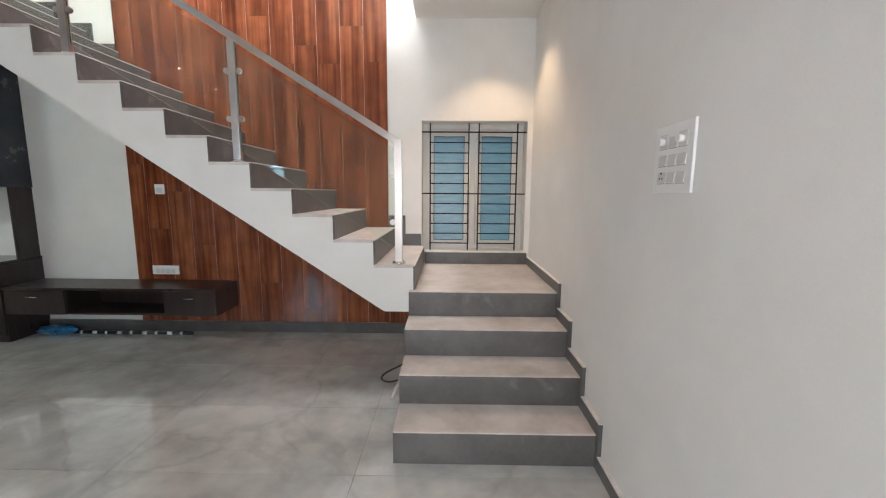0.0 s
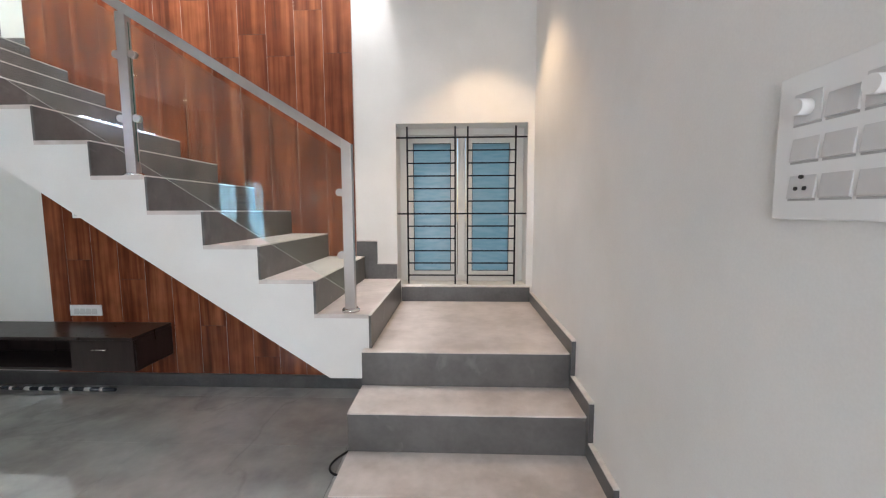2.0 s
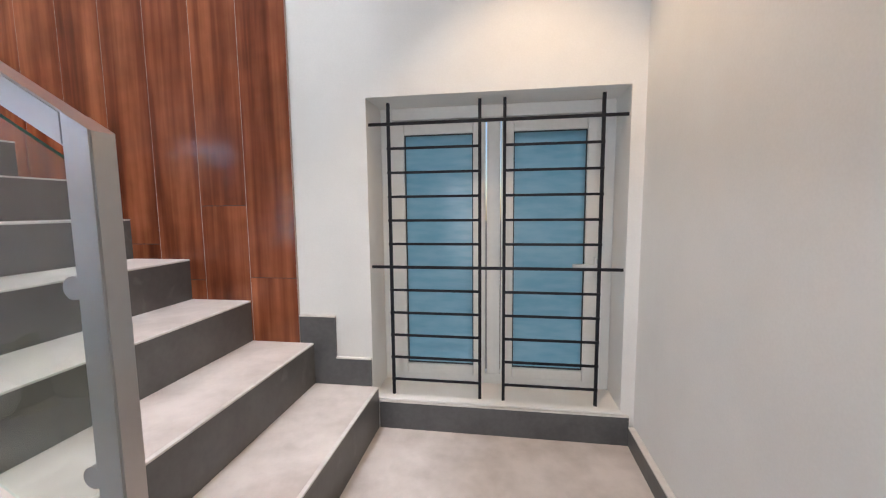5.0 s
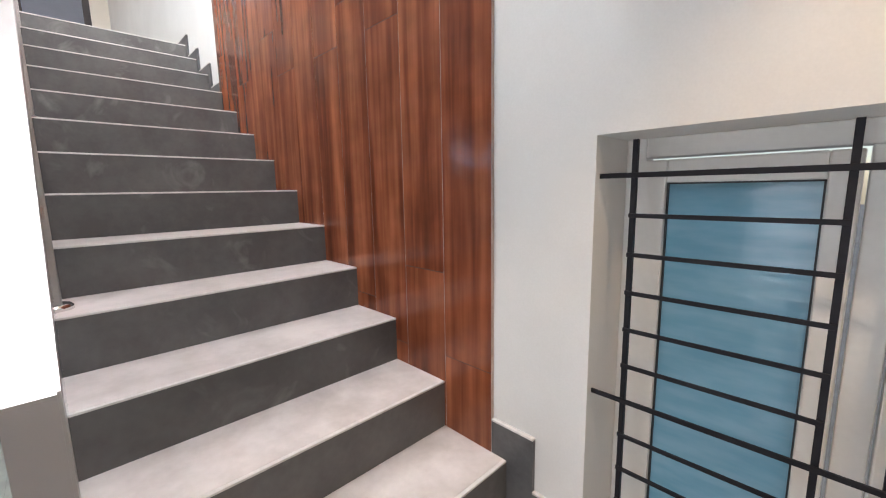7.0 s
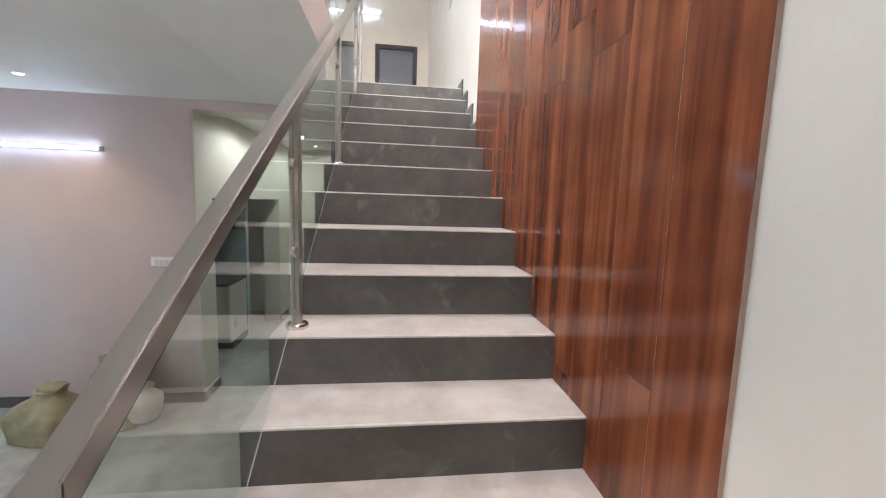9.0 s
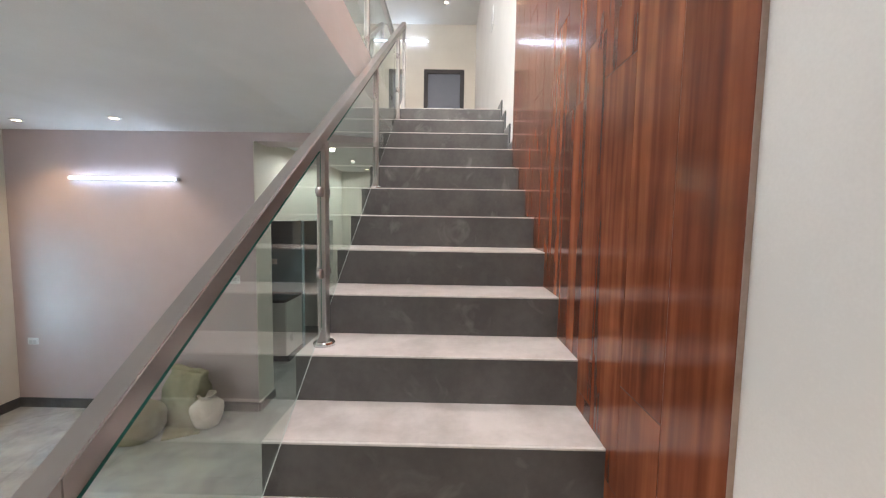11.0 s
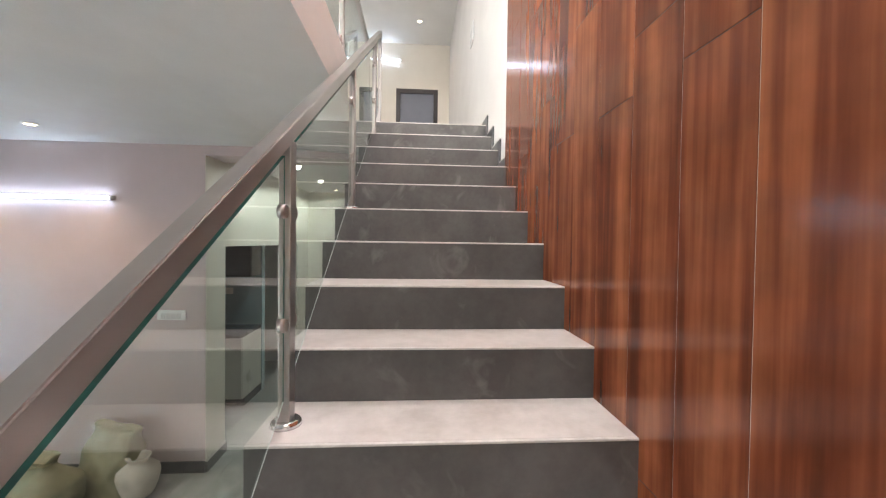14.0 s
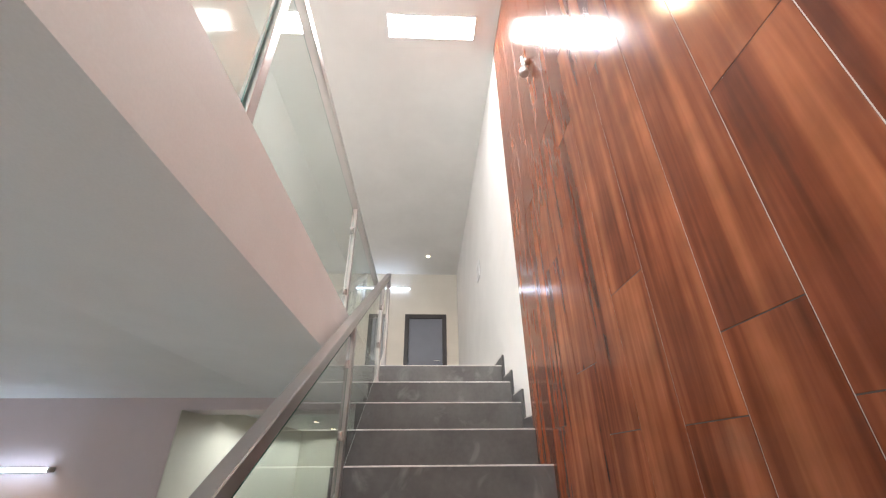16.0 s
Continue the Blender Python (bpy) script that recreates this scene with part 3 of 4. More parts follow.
for a, b in zip(posts, posts[1:]):
    bm = sloped(a - 0.028, b + 0.028, lambda x: nose_z(x) + 0.018, lambda x: rail_z(x) - 0.080, RY - 0.005, RY + 0.005)
    # upper and end edges green, lower edge coloured pale as if lit
    for f in bm.faces:
        f.material_index = 0 if abs(f.normal.y) > 0.9 else (1 if f.normal.z > -0.2 else 2)
    g = part("glass_panel", bm, [GLASS, EDGE, LITEDGE], railing, "clear glass panel with green edges")
    g.visible_shadow = False
bm = bmesh.new()
box(bm, -4.10, -4.06, RY - 0.02, RY + 0.02, UP, rail_z(-4.08) - 0.05, 0.003)
part("post", bm, STEEL, railing)
bm = sloped(posts[3] - 0.028, -4.05, lambda x: nose_z(x) + 0.018, lambda x: rail_z(x) - 0.080, RY - 0.005, RY + 0.005)
g = part("glass_panel", bm, [GLASS, EDGE], railing, "clear glass panel with green edges")
g.visible_shadow = False

gallery = thing("gallery_railing", "brushed steel and glass railing along the upper floor edge", "railing")
GYR = 2.74
part("handrail", one(-4.1, 0.70, GYR - 0.022, GYR + 0.022, UP + 0.80, UP + 0.845, 0.003), STEEL, gallery)
gp = [-4.08, -2.82, -1.37, -0.2, 0.66]
for x in gp:
    p = part("post", one(x - 0.02, x + 0.02, GYR - 0.02, GYR + 0.02, UP, UP + 0.80, 0.003), STEEL, gallery)
    part("base_flange", lathe(bmesh.new(), [(0.046, 0), (0.046, 0.010), (0.034, 0.018)], (x, GYR, UP)), CHROME, p, "round chrome flange")
    for cz in (UP + 0.2, UP + 0.62) if x != -1.37 else ():
        for s in (-1, 1):
            bm = bmesh.new()
            rod(bm, (x + s * 0.040, GYR - 0.014, cz), (x + s * 0.040, GYR + 0.014, cz), 0.019, 18)
            box(bm, x + s * 0.018, x + s * 0.036, GYR - 0.008, GYR + 0.008, cz - 0.01, cz + 0.01)
            part("glass_clamp", bm, STEEL, p, "round steel glass clamp")
for a, b in zip(gp, gp[1:]):
    bm = one(a + 0.028, b - 0.028, GYR - 0.005, GYR + 0.005, UP + 0.06, UP + 0.74)
    for f in bm.faces:
        f.material_index = 0 if abs(f.normal.y) > 0.9 else 1
    g = part("glass_panel", bm, [GLASS, EDGE], gallery, "clear glass panel with green edges")
    g.visible_shadow = False

# ---- television wall ----
tv = thing("tv_cabinet", "dark espresso wall-hung television cabinet with an open middle", "cabinet")
TX0, TX1, TY0, TY1, TZ0, TZ1 = -3.908, -2.030, 3.45, YB - 0.014, 0.262, 0.510
part("top", one(TX0, TX1 + 0.0, TY0 - 0.012, TY1, TZ1 - 0.022, TZ1, 0.003), ESPRESSO, tv)
part("bottom_board", one(TX0, TX1, TY0 + 0.018, TY1, TZ0, TZ0 + 0.018, 0.002), ESPRESSO, tv)
for x in (TX0, -3.388, -2.49, TX1 - 0.018):
    part("side_panel", one(x, x + 0.018, TY0 + 0.018, TY1, TZ0 + 0.018, TZ1 - 0.022, 0.002), ESPRESSO, tv)
part("back_panel", one(-3.37, -2.49, TY1 - 0.012, TY1, TZ0 + 0.018, TZ1 - 0.022), ESPRESSO, tv)
for a, b in ((TX0 + 0.002, -3.372), (-2.488, TX1 - 0.002)):
    d = part("drawer_front", one(a, b, TY0, TY0 + 0.018, TZ0 + 0.002, TZ1 - 0.026, 0.003), ESPRESSO, tv)
    c = (a + b) / 2
    bm = bmesh.new()
    rod(bm, (c - 0.05, TY0 - 0.022, 0.425), (c + 0.05, TY0 - 0.022, 0.425), 0.005)
    for s in (-0.045, 0.045):
        rod(bm, (c + s, TY0 - 0.022, 0.425), (c + s, TY0, 0.425), 0.004)
    part("handle", bm, CHROME, d, "slim chrome bar handle")

unit = thing("crockery_unit", "tall dark laminate unit with a counter and open niche", "cabinet")
UX0, UX1, UY0 = -4.94, -3.915, 3.44
part("base_cabinet", one(UX0, UX1, UY0 + 0.018, YB - 0.002, 0, 0.70, 0.002), ESPRESSO, unit)
for a, b in ((UX0 + 0.003, -4.408), (-4.404, UX1 - 0.003)):
    d = part("door", one(a, b, UY0, UY0 + 0.018, 0.06, 0.695, 0.003), ESPRESSO, unit)
    part("handle", one(b - 0.05, b - 0.04, UY0 - 0.02, UY0, 0.5, 0.62, 0.003), CHROME, d, "chrome bar handle")
part("counter", one(UX0, UX1 + 0.004, UY0 - 0.012, YB - 0.002, 0.70, 0.73, 0.003), BLACKTOP, unit)
part("niche_back", one(UX0, UX1, YB - 0.012, YB - 0.002, 0.73, 1.38), PLASTIC, unit, "pale niche back panel")
part("side_panel", one(UX1 - 0.018, UX1, 3.62, YB - 0.012, 0.73, 1.38, 0.002), ESPRESSO, unit)
part("upper_cabinet", one(UX0, UX1, UY0 + 0.018, YB - 0.002, 1.38, 2.60, 0.002), NAVY, unit)
for a, b in ((UX0 + 0.003, -4.408), (-4.404, UX1 - 0.003)):
    part("door", one(a, b, UY0, UY0 + 0.018, 1.383, 2.597, 0.003), NAVY, unit)


def wall_plate(name, label, origin, u, n, w, h, cols, rows, dimmers=()):
    """A modular switch plate: origin is its centre on the wall, u runs along the wall, n out of it."""
    o, u, n, up = Vector(origin), Vector(u), Vector(n), Vector((0, 0, 1))
    frame_m = Matrix((u, n, up)).transposed().to_4x4()
    frame_m.translation = o
    t = thing(name, label, "switch")

    def local(bm):
        bmesh.ops.transform(bm, matrix=frame_m, verts=bm.verts)
        bmesh.ops.recalc_face_normals(bm, faces=bm.faces)
        return bm
    part("plate", local(one(-w / 2, w / 2, 0.004, 0.014, -h / 2, h / 2, 0.003)), PLASTIC, t)
    part("back_box", local(one(-w / 2 + 0.006, w / 2 - 0.006, 0, 0.004, -h / 2 + 0.006, h / 2 - 0.006)), GREYPL, t)
    iw, ih = w * 0.74, h * 0.76
    for r in range(rows):
        for c in range(cols):
            cx = -iw / 2 + iw * (c + 0.5) / cols
            cz = ih / 2 - ih * (r + 0.5) / rows
            sw, sh = iw / cols * 0.44, ih / rows * 0.40
            bm = one(cx - sw, cx + sw, 0.010, 0.0155, cz - sh, cz + sh, 0.0012)
            for v in bm.verts:
                if v.co.y > 0.013 and (r, c) not in dimmers:
                    v.co.y += 0.0028 * (cz - v.co.z) / sh
            rocker = part("rocker", local(bm), ROCKER, t)
            part("gap_line", local(one(cx - sw, cx + sw, 0.0135, 0.0146, cz - sh - 0.0040, cz - sh - 0.0004)), GREYPL, rocker)
            if (r, c) in dimmers:
                bm = bmesh.new()
                rod(bm, (cx, 0.014, cz), (cx, 0.034, cz), min(sw, sh) * 0.55, 20)
                part("dimmer_knob", local(bm), PLASTIC, rocker, "white round dimmer knob")
            if rows == 3 and (r, c) == (2, cols - 1):
                for ox, oz in ((0, 0.010), (-0.008, -0.008), (0.008, -0.008)):
                    bm = bmesh.new()
                    rod(bm, (cx + ox, 0.0150, cz + oz), (cx + ox, 0.0186, cz + oz), 0.0032, 10)
                    part("socket_hole", local(bm), RUBBER, rocker, "dark socket hole")
    return t


wall_plate("switch_board", "white nine-module switch board with two dimmer knobs", (XR, 1.477, 1.470), (0, 1, 0), (-1, 0, 0), 0.228, 0.230, 3, 3, ((0, 0), (0, 2)))
wall_plate("socket_plate", "small white square socket plate on wood panelling", (-2.695, YB - 0.013, 1.37), (1, 0, 0), (0, -1, 0), 0.09, 0.09, 1, 1)
wall_plate("socket_plate", "long white socket plate above the television cabinet", (-2.703, YB - 0.013, 0.605), (1, 0, 0), (0, -1, 0), 0.255, 0.085, 4, 1)
wall_plate("switch_board", "small white switch board on the mauve wall", (FAR, 1.10, 1.395), (0, 1, 0), (1, 0, 0), 0.235, 0.085, 4, 1)
wall_plate("socket_plate", "small white socket low on the mauve wall", (FAR, -0.96, 0.71), (0, 1, 0), (1, 0, 0), 0.11, 0.07, 2, 1)
wall_plate("switch_board", "white switch board on the upper hall wall", (-4.82, YB, 4.42), (1, 0, 0), (0, -1, 0), 0.22, 0.22, 3, 2)

# ---- loose things on the living room floor ----


def pot(at):
    prof = [(0.075, 0), (0.105, 0.02), (0.135, 0.10), (0.150, 0.17), (0.142, 0.215), (0.105, 0.25), (0.070, 0.268), (0.066, 0.285), (0.082, 0.305), (0.090, 0.318),
            (0.082, 0.322), (0.062, 0.300), (0.058, 0.270)]
    ob = part("clay_pot", lathe(bmesh.new(), prof, at, 36), CLAY)
    return tagged(ob, "pale round clay water pot on the floor", "pot")


pot((-3.60, 1.02, 0.0))


def sack(at, w, d, h, lean, seed, label, gather=0.2):
    """A filled sack with a gathered, folded mouth."""
    t = thing("sack", label, "sack", "filled sacks by the mauve wall", at)
    bm = bmesh.new()
    seg, rings = 48, 26
    prev = None
    for j in range(rings + 1):
        f = j / rings
        k = (0.93 + 0.10 * math.sin(math.pi * min(f * 1.1, 1))) * (1 - gather * max(0, f - 0.45) / 0.55)
        if gather > 0.4:
            u = min(max((f - 0.50) / 0.40, 0), 1)
            k = (0.93 + 0.10 * math.sin(math.pi * min(f * 1.4, 1))) * (1 - 0.62 * u * u * (3 - 2 * u)) + 0.5 * max(0, f - 0.90)
        row = []
        for i in range(seg):
            a = 2 * math.pi * i / seg
            ca, sa = math.cos(a), math.sin(a)
            e = 0.62
            x = math.copysign(abs(ca) ** e, ca) * w / 2 * k
            y = math.copysign(abs(sa) ** e, sa) * d / 2 * k * (1 - (0.55 if gather < 0.4 else 0.0) * f ** 3)
            z = h * f
            p = Vector((x * 3 + seed, y * 3, z * 3))
            n_ = noise.noise(p * 1.3) * 0.040 + noise.noise(p * 3.5) * 0.022 + abs(noise.noise(Vector((p.x * 5, p.y * 5, p.z * 1.6)))) * 0.018
            fold = 0.018 * math.sin(9 * a + seed) * max(0, f - 0.6)
            s = 1 + (n_ + fold) / max(w / 2, 0.1)
            zz = z + (0.03 * noise.noise(Vector((a, seed, 2))) if j == rings else 0)
            row.append(bm.verts.new((x * s + lean[0] * f * f, y * s + lean[1] * f * f, max(zz, 0.0))))
        if prev:
            for i in range(seg):
                fc = bm.faces.new((prev[i], prev[(i + 1) % seg], row[(i + 1) % seg], row[i]))
                fc.smooth = True
        else:
            bm.faces.new(row[::-1])
        prev = row
    bm.faces.new(prev)
    part("body", bm, SACK, t)
    bm = bmesh.new()
    if gather > 0.4:
        lathe(bm, [(0.092, -0.010), (0.100, -0.003), (0.100, 0.005), (0.092, 0.011)], (lean[0] * 0.81, lean[1] * 0.81, h * 0.90), 20)
        part("tie_cord", bm, SACK, t, "twisted cord round the neck")
    else:
        box(bm, lean[0] - w * 0.46, lean[0] + w * 0.46, lean[1] - 0.035, lean[1] + 0.035, h - 0.03, h + 0.022, 0.014)
        bmesh.ops.subdivide_edges(bm, edges=[e for e in bm.edges if e.calc_length() > 0.2], cuts=9)
        for v in bm.verts:
            v.co += Vector((0, 0.03 * noise.noise(v.co * 9), 0.035 * noise.noise(v.co * 8 + Vector((seed, 0, 0)))))
        for f_ in bm.faces:
            f_.smooth = True
        part("folded_mouth", bm, SACK, t, "crumpled rolled sack mouth")
    return t


s1 = sack((-3.42, 0.40, 0), 0.56, 0.40, 0.42, (0.04, 0.02), 1.3, "full olive-beige woven sack slumped near the mauve wall", 0.55)
s1.rotation_euler = (0, 0, radians(80))
s2 = sack((-3.68, 0.74, 0), 0.44, 0.30, 0.50, (0.03, 0.06), 5.7, "upright olive-beige woven sack with a rolled mouth against the wall", 0.06)
s2.rotation_euler = (0, 0, radians(75))

bm = bmesh.new()
bmesh.ops.create_grid(bm, x_segments=14, y_segments=8, size=0.5, matrix=Matrix.LocRotScale((-3.50, 0.84, 0.010), Euler((0, 0, radians(28))), (0.26, 0.30, 1)))
for v in bm.verts:
    v.co.z = 0.012 + 0.010 * noise.noise(v.co * 9) + 0.004 * noise.noise(v.co * 25)
made = bmesh.ops.extrude_face_region(bm, geom=bm.faces[:])
for v in made["geom"]:
    if isinstance(v, bmesh.types.BMVert):
        v.co.z = 0.0
bmesh.ops.recalc_face_normals(bm, faces=bm.faces)
tagged(part("empty_sack", bm, SACK), "flat empty woven sack lying under the full sacks", "sack")

packet = thing("plastic_packet", "crumpled blue printed plastic packet on the floor", "packet")
bm = bmesh.new()
bmesh.ops.create_icosphere(bm, subdivisions=4, radius=1)
for v in bm.verts:
    c = v.co.copy()
    n_ = 1 + 0.25 * noise.noise(c * 2.2) + 0.12 * noise.noise(c * 6)
    v.co = Vector((-3.72 + c.x * 0.18 * n_, 3.70 + c.y * 0.055 * n_, max(0.0, 0.035 + c.z * 0.045 * n_)))
for f in bm.faces:
    f.smooth = True
    f.material_index = 1 if noise.noise(f.calc_center_median() * 16) > 0.28 and f.calc_center_median().x < -3.7 else 0
part("wrapper", bm, [BLUE, GOLD], packet)
strip = thing("wrapped_rod", "long thin dark rod wrapped in white dashed tape on the floor", "rod")
part("rod", rod(bmesh.new(), (-3.56, 3.70, 0.014), (-2.42, 3.70, 0.014), 0.014), NAVY, strip)
for i in range(9):
    x = -3.50 + i * 0.12
    part("tape_band", rod(bmesh.new(), (x, 3.70, 0.0145), (x + (0.045 if i % 2 else 0.025), 3.70, 0.0145), 0.0148), PLASTIC, strip, "white tape band")

cable = bpy.data.curves.new("power_cable", "CURVE")
cable.dimensions, cable.bevel_depth, cable.bevel_resolution = "3D", 0.006, 3
sp = cable.splines.new("NURBS")
pts = [(-0.275, 3.30, 0.05), (-0.29, 3.25, 0.008), (-0.33, 3.10, 0.007), (-0.44, 2.98, 0.007), (-0.50, 2.86, 0.007), (-0.44, 2.78, 0.007), (-0.36, 2.80, 0.007), (-0.31, 2.88, 0.007), (-0.285, 2.97, 0.03)]
sp.points.add(len(pts) - 1)
for p, c in zip(sp.points, pts):
    p.co = (*c, 1)
sp.use_endpoint_u = True
sp.order_u = 4
cable.materials.append(RUBBER)
tagged(new("power_cable", cable), "black rubber cable looped on the floor beside the stairs", "cable")
offcut = thing("metal_offcut", "short grey metal channel leaning by the stairs", "metal strip")
part("channel", rod(bmesh.new(), (-0.36, 2.55, 0.012), (-0.288, 2.80, 0.14), 0.011, 8), STEEL, offcut)

# ---- lamps as objects ----


def tube(name, label, a, b, out):
    """A batten with end caps and a glowing tube."""
    a, b, out = Vector(a), Vector(b), Vector(out)
    t = thing(name, label, "light")
    d = (b - a).normalized()
    bm = bmesh.new()
    up = Vector((0, 0, 1))
    lo = [min(p) for p in zip(a, b)]
    hi = [max(p) for p in zip(a, b)]
    g = 0.016
    q0 = Vector(lo) - up * g
    q1 = Vector(hi) + up * g + out * 0.022
    box(bm, min(q0.x, q1.x), max(q0.x, q1.x), min(q0.y, q1.y), max(q0.y, q1.y), q0.z, q1.z, 0.003)
    part("batten", bm, PLASTIC, t)
    c = out * 0.034
    part("tube", rod(bmesh.new(), a + d * 0.02 + c, b - d * 0.02 + c, 0.013, 16), TUBE, t, "glowing white tube")
    for p, s in ((a, 1), (b, -1)):
        part("end_cap", rod(bmesh.new(), p + c, p + d * 0.02 * s + c, 0.017, 16), PLASTIC, t, "white end cap")
    return t


tube("tube_light", "lit white tube light on the mauve wall", (FAR, -0.47, 2.40), (FAR, 0.64, 2.40), (1, 0, 0))
tube("tube_light", "lit white tube light at the upper hall end", (-8.0, 1.80, 5.52), (-8.0, 2.90, 5.52), (1, 0, 0))


def downlight(x, y, z):
    t = thing("downlight", "small round recessed warm ceiling downlight", "light", "recessed downlights")
    part("trim_ring", lathe(bmesh.new(), [(0.030, -0.004), (0.046, -0.006), (0.052, -0.001), (0.052, 0.0)], (x, y, z), 24), PLASTIC, t)
    part("lens", lathe(bmesh.new(), [(0.001, -0.0075), (0.030, -0.0065), (0.030, -0.004)], (x, y, z), 20), BULB, t, "glowing warm lens")
    return t


for p in ((0.38, 3.37, CL), (-3.38, 0.43, CL), (-3.5, -0.56, CL), (-4.75, 1.92, CL), (-5.78, 1.92, CL), (-6.8, 1.92, CL), (-7.2, 3.24, TOP), (-2.45, 2.37, TOP)):
    downlight(*p)
# the wider panel at x -0.85 is added out of view to brighten the treads
for px, half in ((-2.765, 0.095), (-0.85, 0.16)):
    panel = thing("ceiling_panel_light", "bright white rectangular panel light on the stairwell ceiling", "light", "stairwell panel lights")
    part("frame", one(px - half - 0.015, px + half + 0.015, 2.84, 3.625, TOP - 0.02, TOP, 0.004), PLASTIC, panel)
    part("diffuser", one(px - half, px + half, 2.855, 3.61, TOP - 0.024, TOP - 0.0205), PANEL, panel, "glowing white diffuser")

hook = thing("wall_bracket", "small grey metal bracket fixed high on the wood wall", "bracket")
bm = bmesh.new()
rod(bm, (-2.155, YB - 0.013, 4.55), (-2.155, YB - 0.05, 4.55), 0.02, 14)
rod(bm, (-2.155, YB - 0.045, 4.59), (-2.155, YB - 0.045, 4.46), 0.012, 14)
part("arm", bm, STEEL, hook)
part("cup", lathe(bmesh.new(), [(0.012, 0.05), (0.026, 0.03), (0.03, 0.0), (0.022, -0.01)][::-1], (-2.155, YB - 0.05, 4.44), 16), STEEL, hook)

# ---- upper door ----
door_1 = tagged(new("door_1"), "closed blue-grey door in a dark frame at the hall end", "door", kind="structure")
bm = bmesh.new()
box(bm, -8.06, -7.985, 2.81, 2.89, UP, 4.99, 0.003)
box(bm, -8.06, -7.985, 3.53, 3.61, UP, 4.99, 0.003)
box(bm, -8.06, -7.985, 2.89, 3.53, 4.91, 4.99, 0.003)
part("door_frame", bm, DOORFRAME, door_1)
leaf = part("door_leaf", one(-8.05, -8.015, 2.892, 3.528, UP + 0.005, 4.908, 0.002), DOORBLUE, door_1)
bm = bmesh.new()
rod(bm, (-8.015, 3.47, UP + 1.0), (-7.97, 3.47, UP + 1.0), 0.01)
rod(bm, (-7.97, 3.47, UP + 1.0), (-7.97, 3.37, UP + 1.0), 0.009)
part("door_handle", bm, CHROME, leaf, "chrome lever handle")

# ---- kitchen seen through its opening ----
setting("wall_corridor_end", one(-7.4, -7.2, FRONT, YB, -0.006, CL), CREAM, "pale wall at the end of the corridor", "wall")
kb = thing("kitchen_base_cabinet", "pale grey kitchen base cabinets with a dark toe kick", "cabinet")
part("body", one(-5.85, -5.27, FRONT, 1.12, 0.10, 0.86, 0.003), PALECAB, kb)
part("toe_kick", one(-5.85, -5.33, FRONT, 1.12, 0.0, 0.10), NAVY, kb, "dark recessed toe kick")
for i in range(3):
    d = part("door", one(-5.27, -5.25, FRONT + 0.005 + 0.757 * i, FRONT + 0.75 + 0.757 * i, 0.11, 0.855, 0.003), PALECAB, kb)
    part("handle", one(-5.25, -5.235, FRONT + 0.28 + 0.757 * i, FRONT + 0.48 + 0.757 * i, 0.78, 0.79), CHROME, d, "chrome bar handle")
wt = part("kitchen_worktop", one(-5.85, -5.22, FRONT, 1.12, 0.861, 0.90, 0.004), BLACKTOP)
tagged(wt, "polished black granite kitchen worktop on cabinets", "worktop")
setting("wall_kitchen", one(-5.95, -5.85, FRONT, 1.13, -0.006, CL), SPLASH, "blue-grey tiled kitchen wall", "wall")
ku = thing("kitchen_wall_cabinet", "dark blue kitchen wall cabinets above the worktop", "cabinet")
part("body", one(-5.848, -5.52, FRONT, 1.12, 1.58, 2.35, 0.003), NAVY, ku)
for i in range(3):
    part("door", one(-5.52, -5.50, FRONT + 0.005 + 0.757 * i, FRONT + 0.75 + 0.757 * i, 1.585, 2.345, 0.003), NAVY, ku)

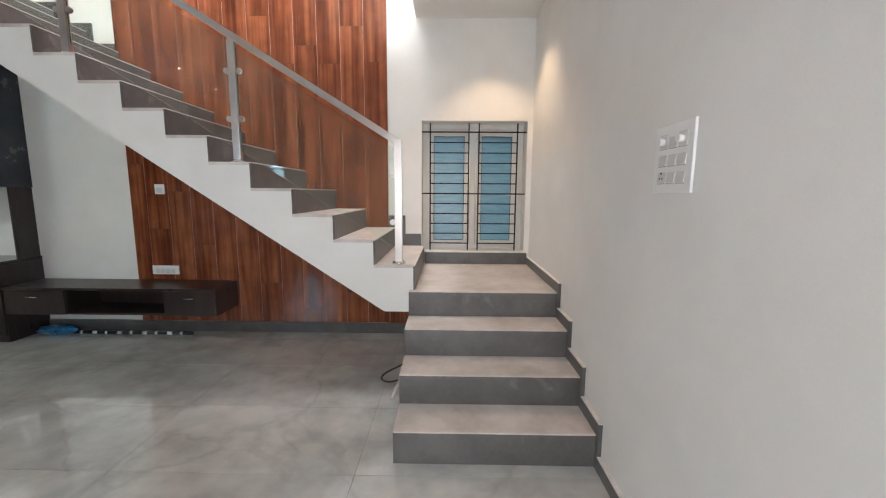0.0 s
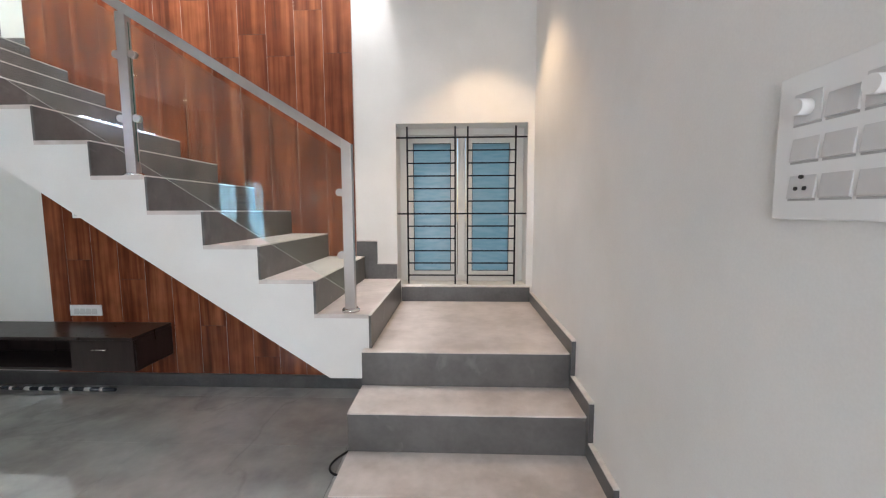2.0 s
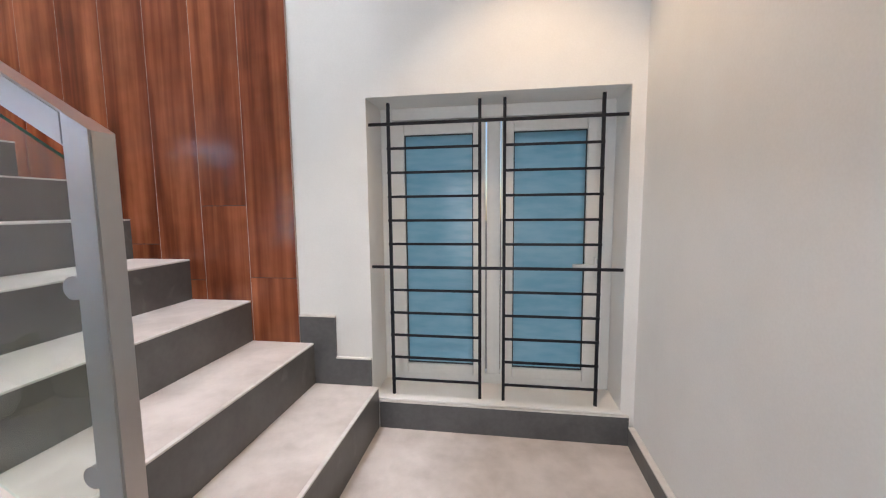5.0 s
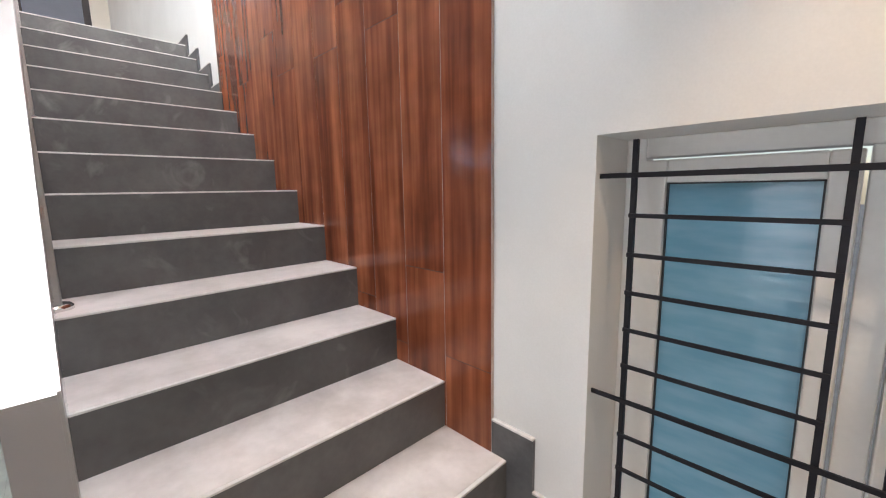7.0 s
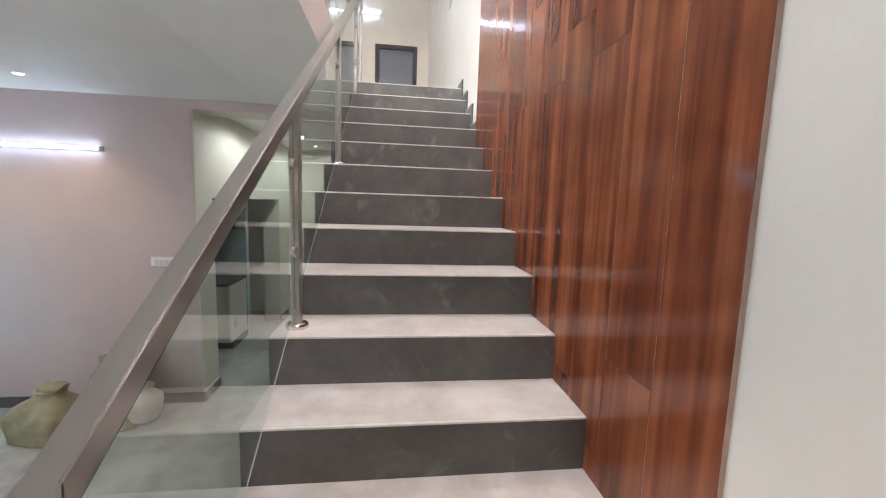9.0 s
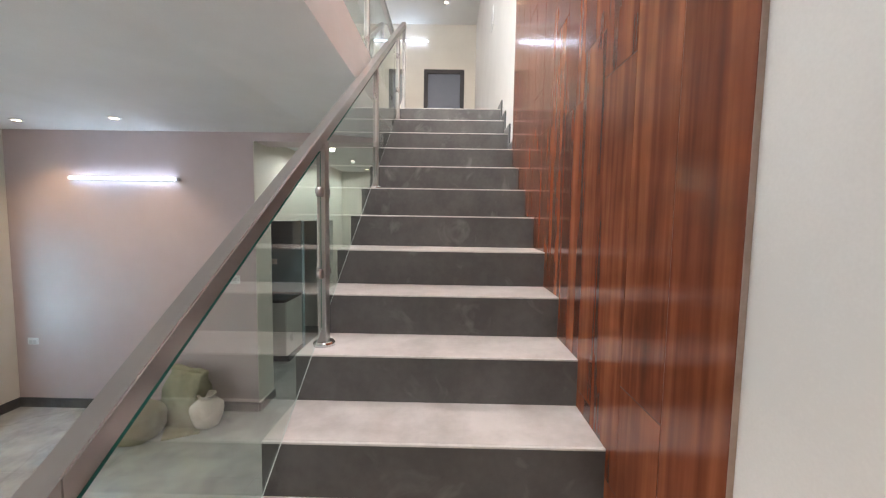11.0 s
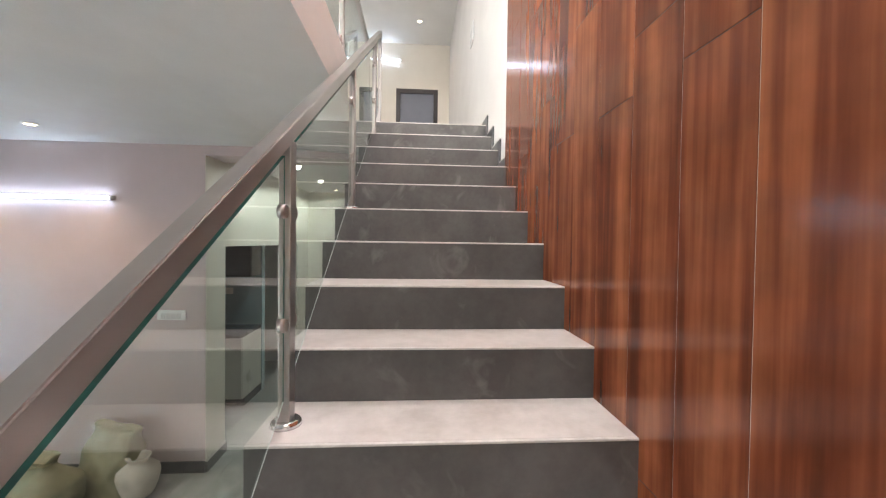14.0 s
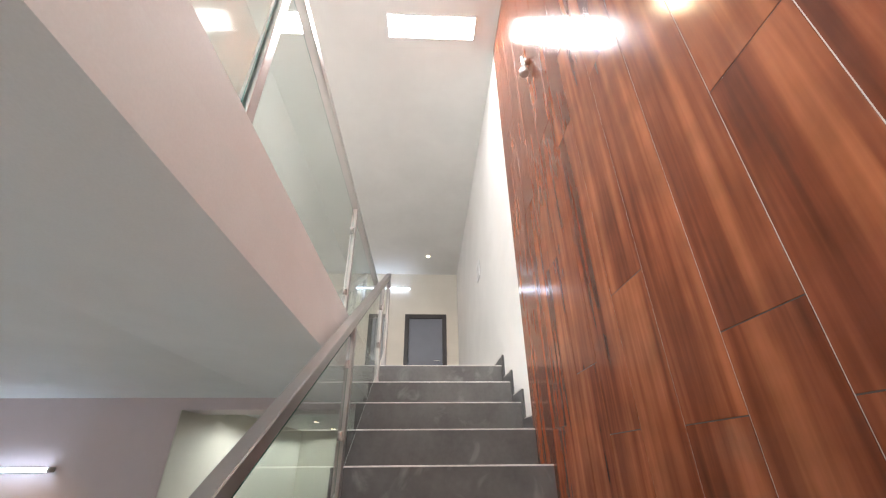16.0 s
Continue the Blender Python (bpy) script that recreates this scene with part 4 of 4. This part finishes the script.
hob = thing("gas_hob", "black glass gas hob on the kitchen worktop", "hob")
part("glass_top", one(-5.72, -5.32, -0.05, 0.70, 0.9005, 0.912, 0.003), BLACKTOP, hob)
for hx, hy in ((-5.52, 0.12), (-5.52, 0.53)):
    burner = part("burner", lathe(bmesh.new(), [(0.05, 0.0), (0.05, 0.012), (0.035, 0.018), (0.012, 0.018)], (hx, hy, 0.912), 20), RUBBER, hob)
    part("pan_support", lathe(bmesh.new(), [(0.085, 0.0), (0.09, 0.022), (0.08, 0.024)], (hx, hy, 0.912), 12), IRON, burner)
wall_plate("socket_plate", "white socket strip on the kitchen wall tiles", (-5.85, 0.62, 1.36), (0, 1, 0), (1, 0, 0), 0.26, 0.085, 4, 1)

# ---- wood planks of the back wall, last ----
PL, PITCH = 1.2, 0.2068
CUTS = {2: (3.10,)}              # short pieces
joints = [1.302, 1.600, 2.488, 2.640, 2.483, 2.885, 2.49, 2.72, 2.05, 2.55, 2.20, 2.80]
px0 = -2.985
setting("panel_backing", one(px0, -0.558, YB - 0.0115, YB - 0.0005, 0.10, TOP), WOODGAP, "pale brown grout between wood-look planks", "wall")
for c, jz in enumerate(joints):
    xa, xb = -0.558 - c * PITCH, max(-0.558 - (c + 1) * PITCH, px0)
    cuts = sorted({0.10, TOP, *CUTS.get(c, ()), *(jz + PL * k for k in range(-3, 4))})
    for a, b in zip(cuts, cuts[1:]):
        if 0.10 <= a and b <= TOP and b - a > 0.02:
            part("plank", one(xb + 0.0013, xa - 0.0013, YB - 0.013, YB - 0.004, a + 0.0012, b - 0.0012, 0.0007), WOOD, wall_back)
            # dark strip paints the shade of the open end joint
            if b < TOP:
                part("end_joint", one(xb + 0.0013, xa - 0.0013, YB - 0.0122, YB - 0.006, b - 0.0012, b + 0.0012), SHADEJOINT, wall_back)

# the planks go on under the landing, up to the lower flight
setting("panel_backing_low", one(-0.556, XL + 0.002, YB - 0.0115, YB - 0.0005, 0.10, LAND - 0.16), WOODGAP, "pale brown grout behind the low planks", "wall")
for xa, xb in ((XL + 0.002, XL - 0.145), (XL - 0.145, -0.556)):
    part("plank", one(xb + 0.0008, xa - 0.0008, YB - 0.013, YB - 0.004, 0.1006, LAND - 0.16, 0.0007), WOOD, wall_back)

# ---- floor tiles, last ----
TW, TH = 1.2, 0.6
y = FRONT
while y < YB:
    x = XR - TW
    while x > -8.0 - TW:
        x0, x1, y0, y1 = max(x, -8.0) + 0.001, min(x + TW, XR) - 0.001, y + 0.001, min(y + TH, YB) - 0.001
        if x1 > x0 + 0.01 and x > -6.2:
            part("floor_tile", one(x0, x1, y0, y1, -0.006, 0.0), FLOOR, floor)
        x -= TW
    y += TH
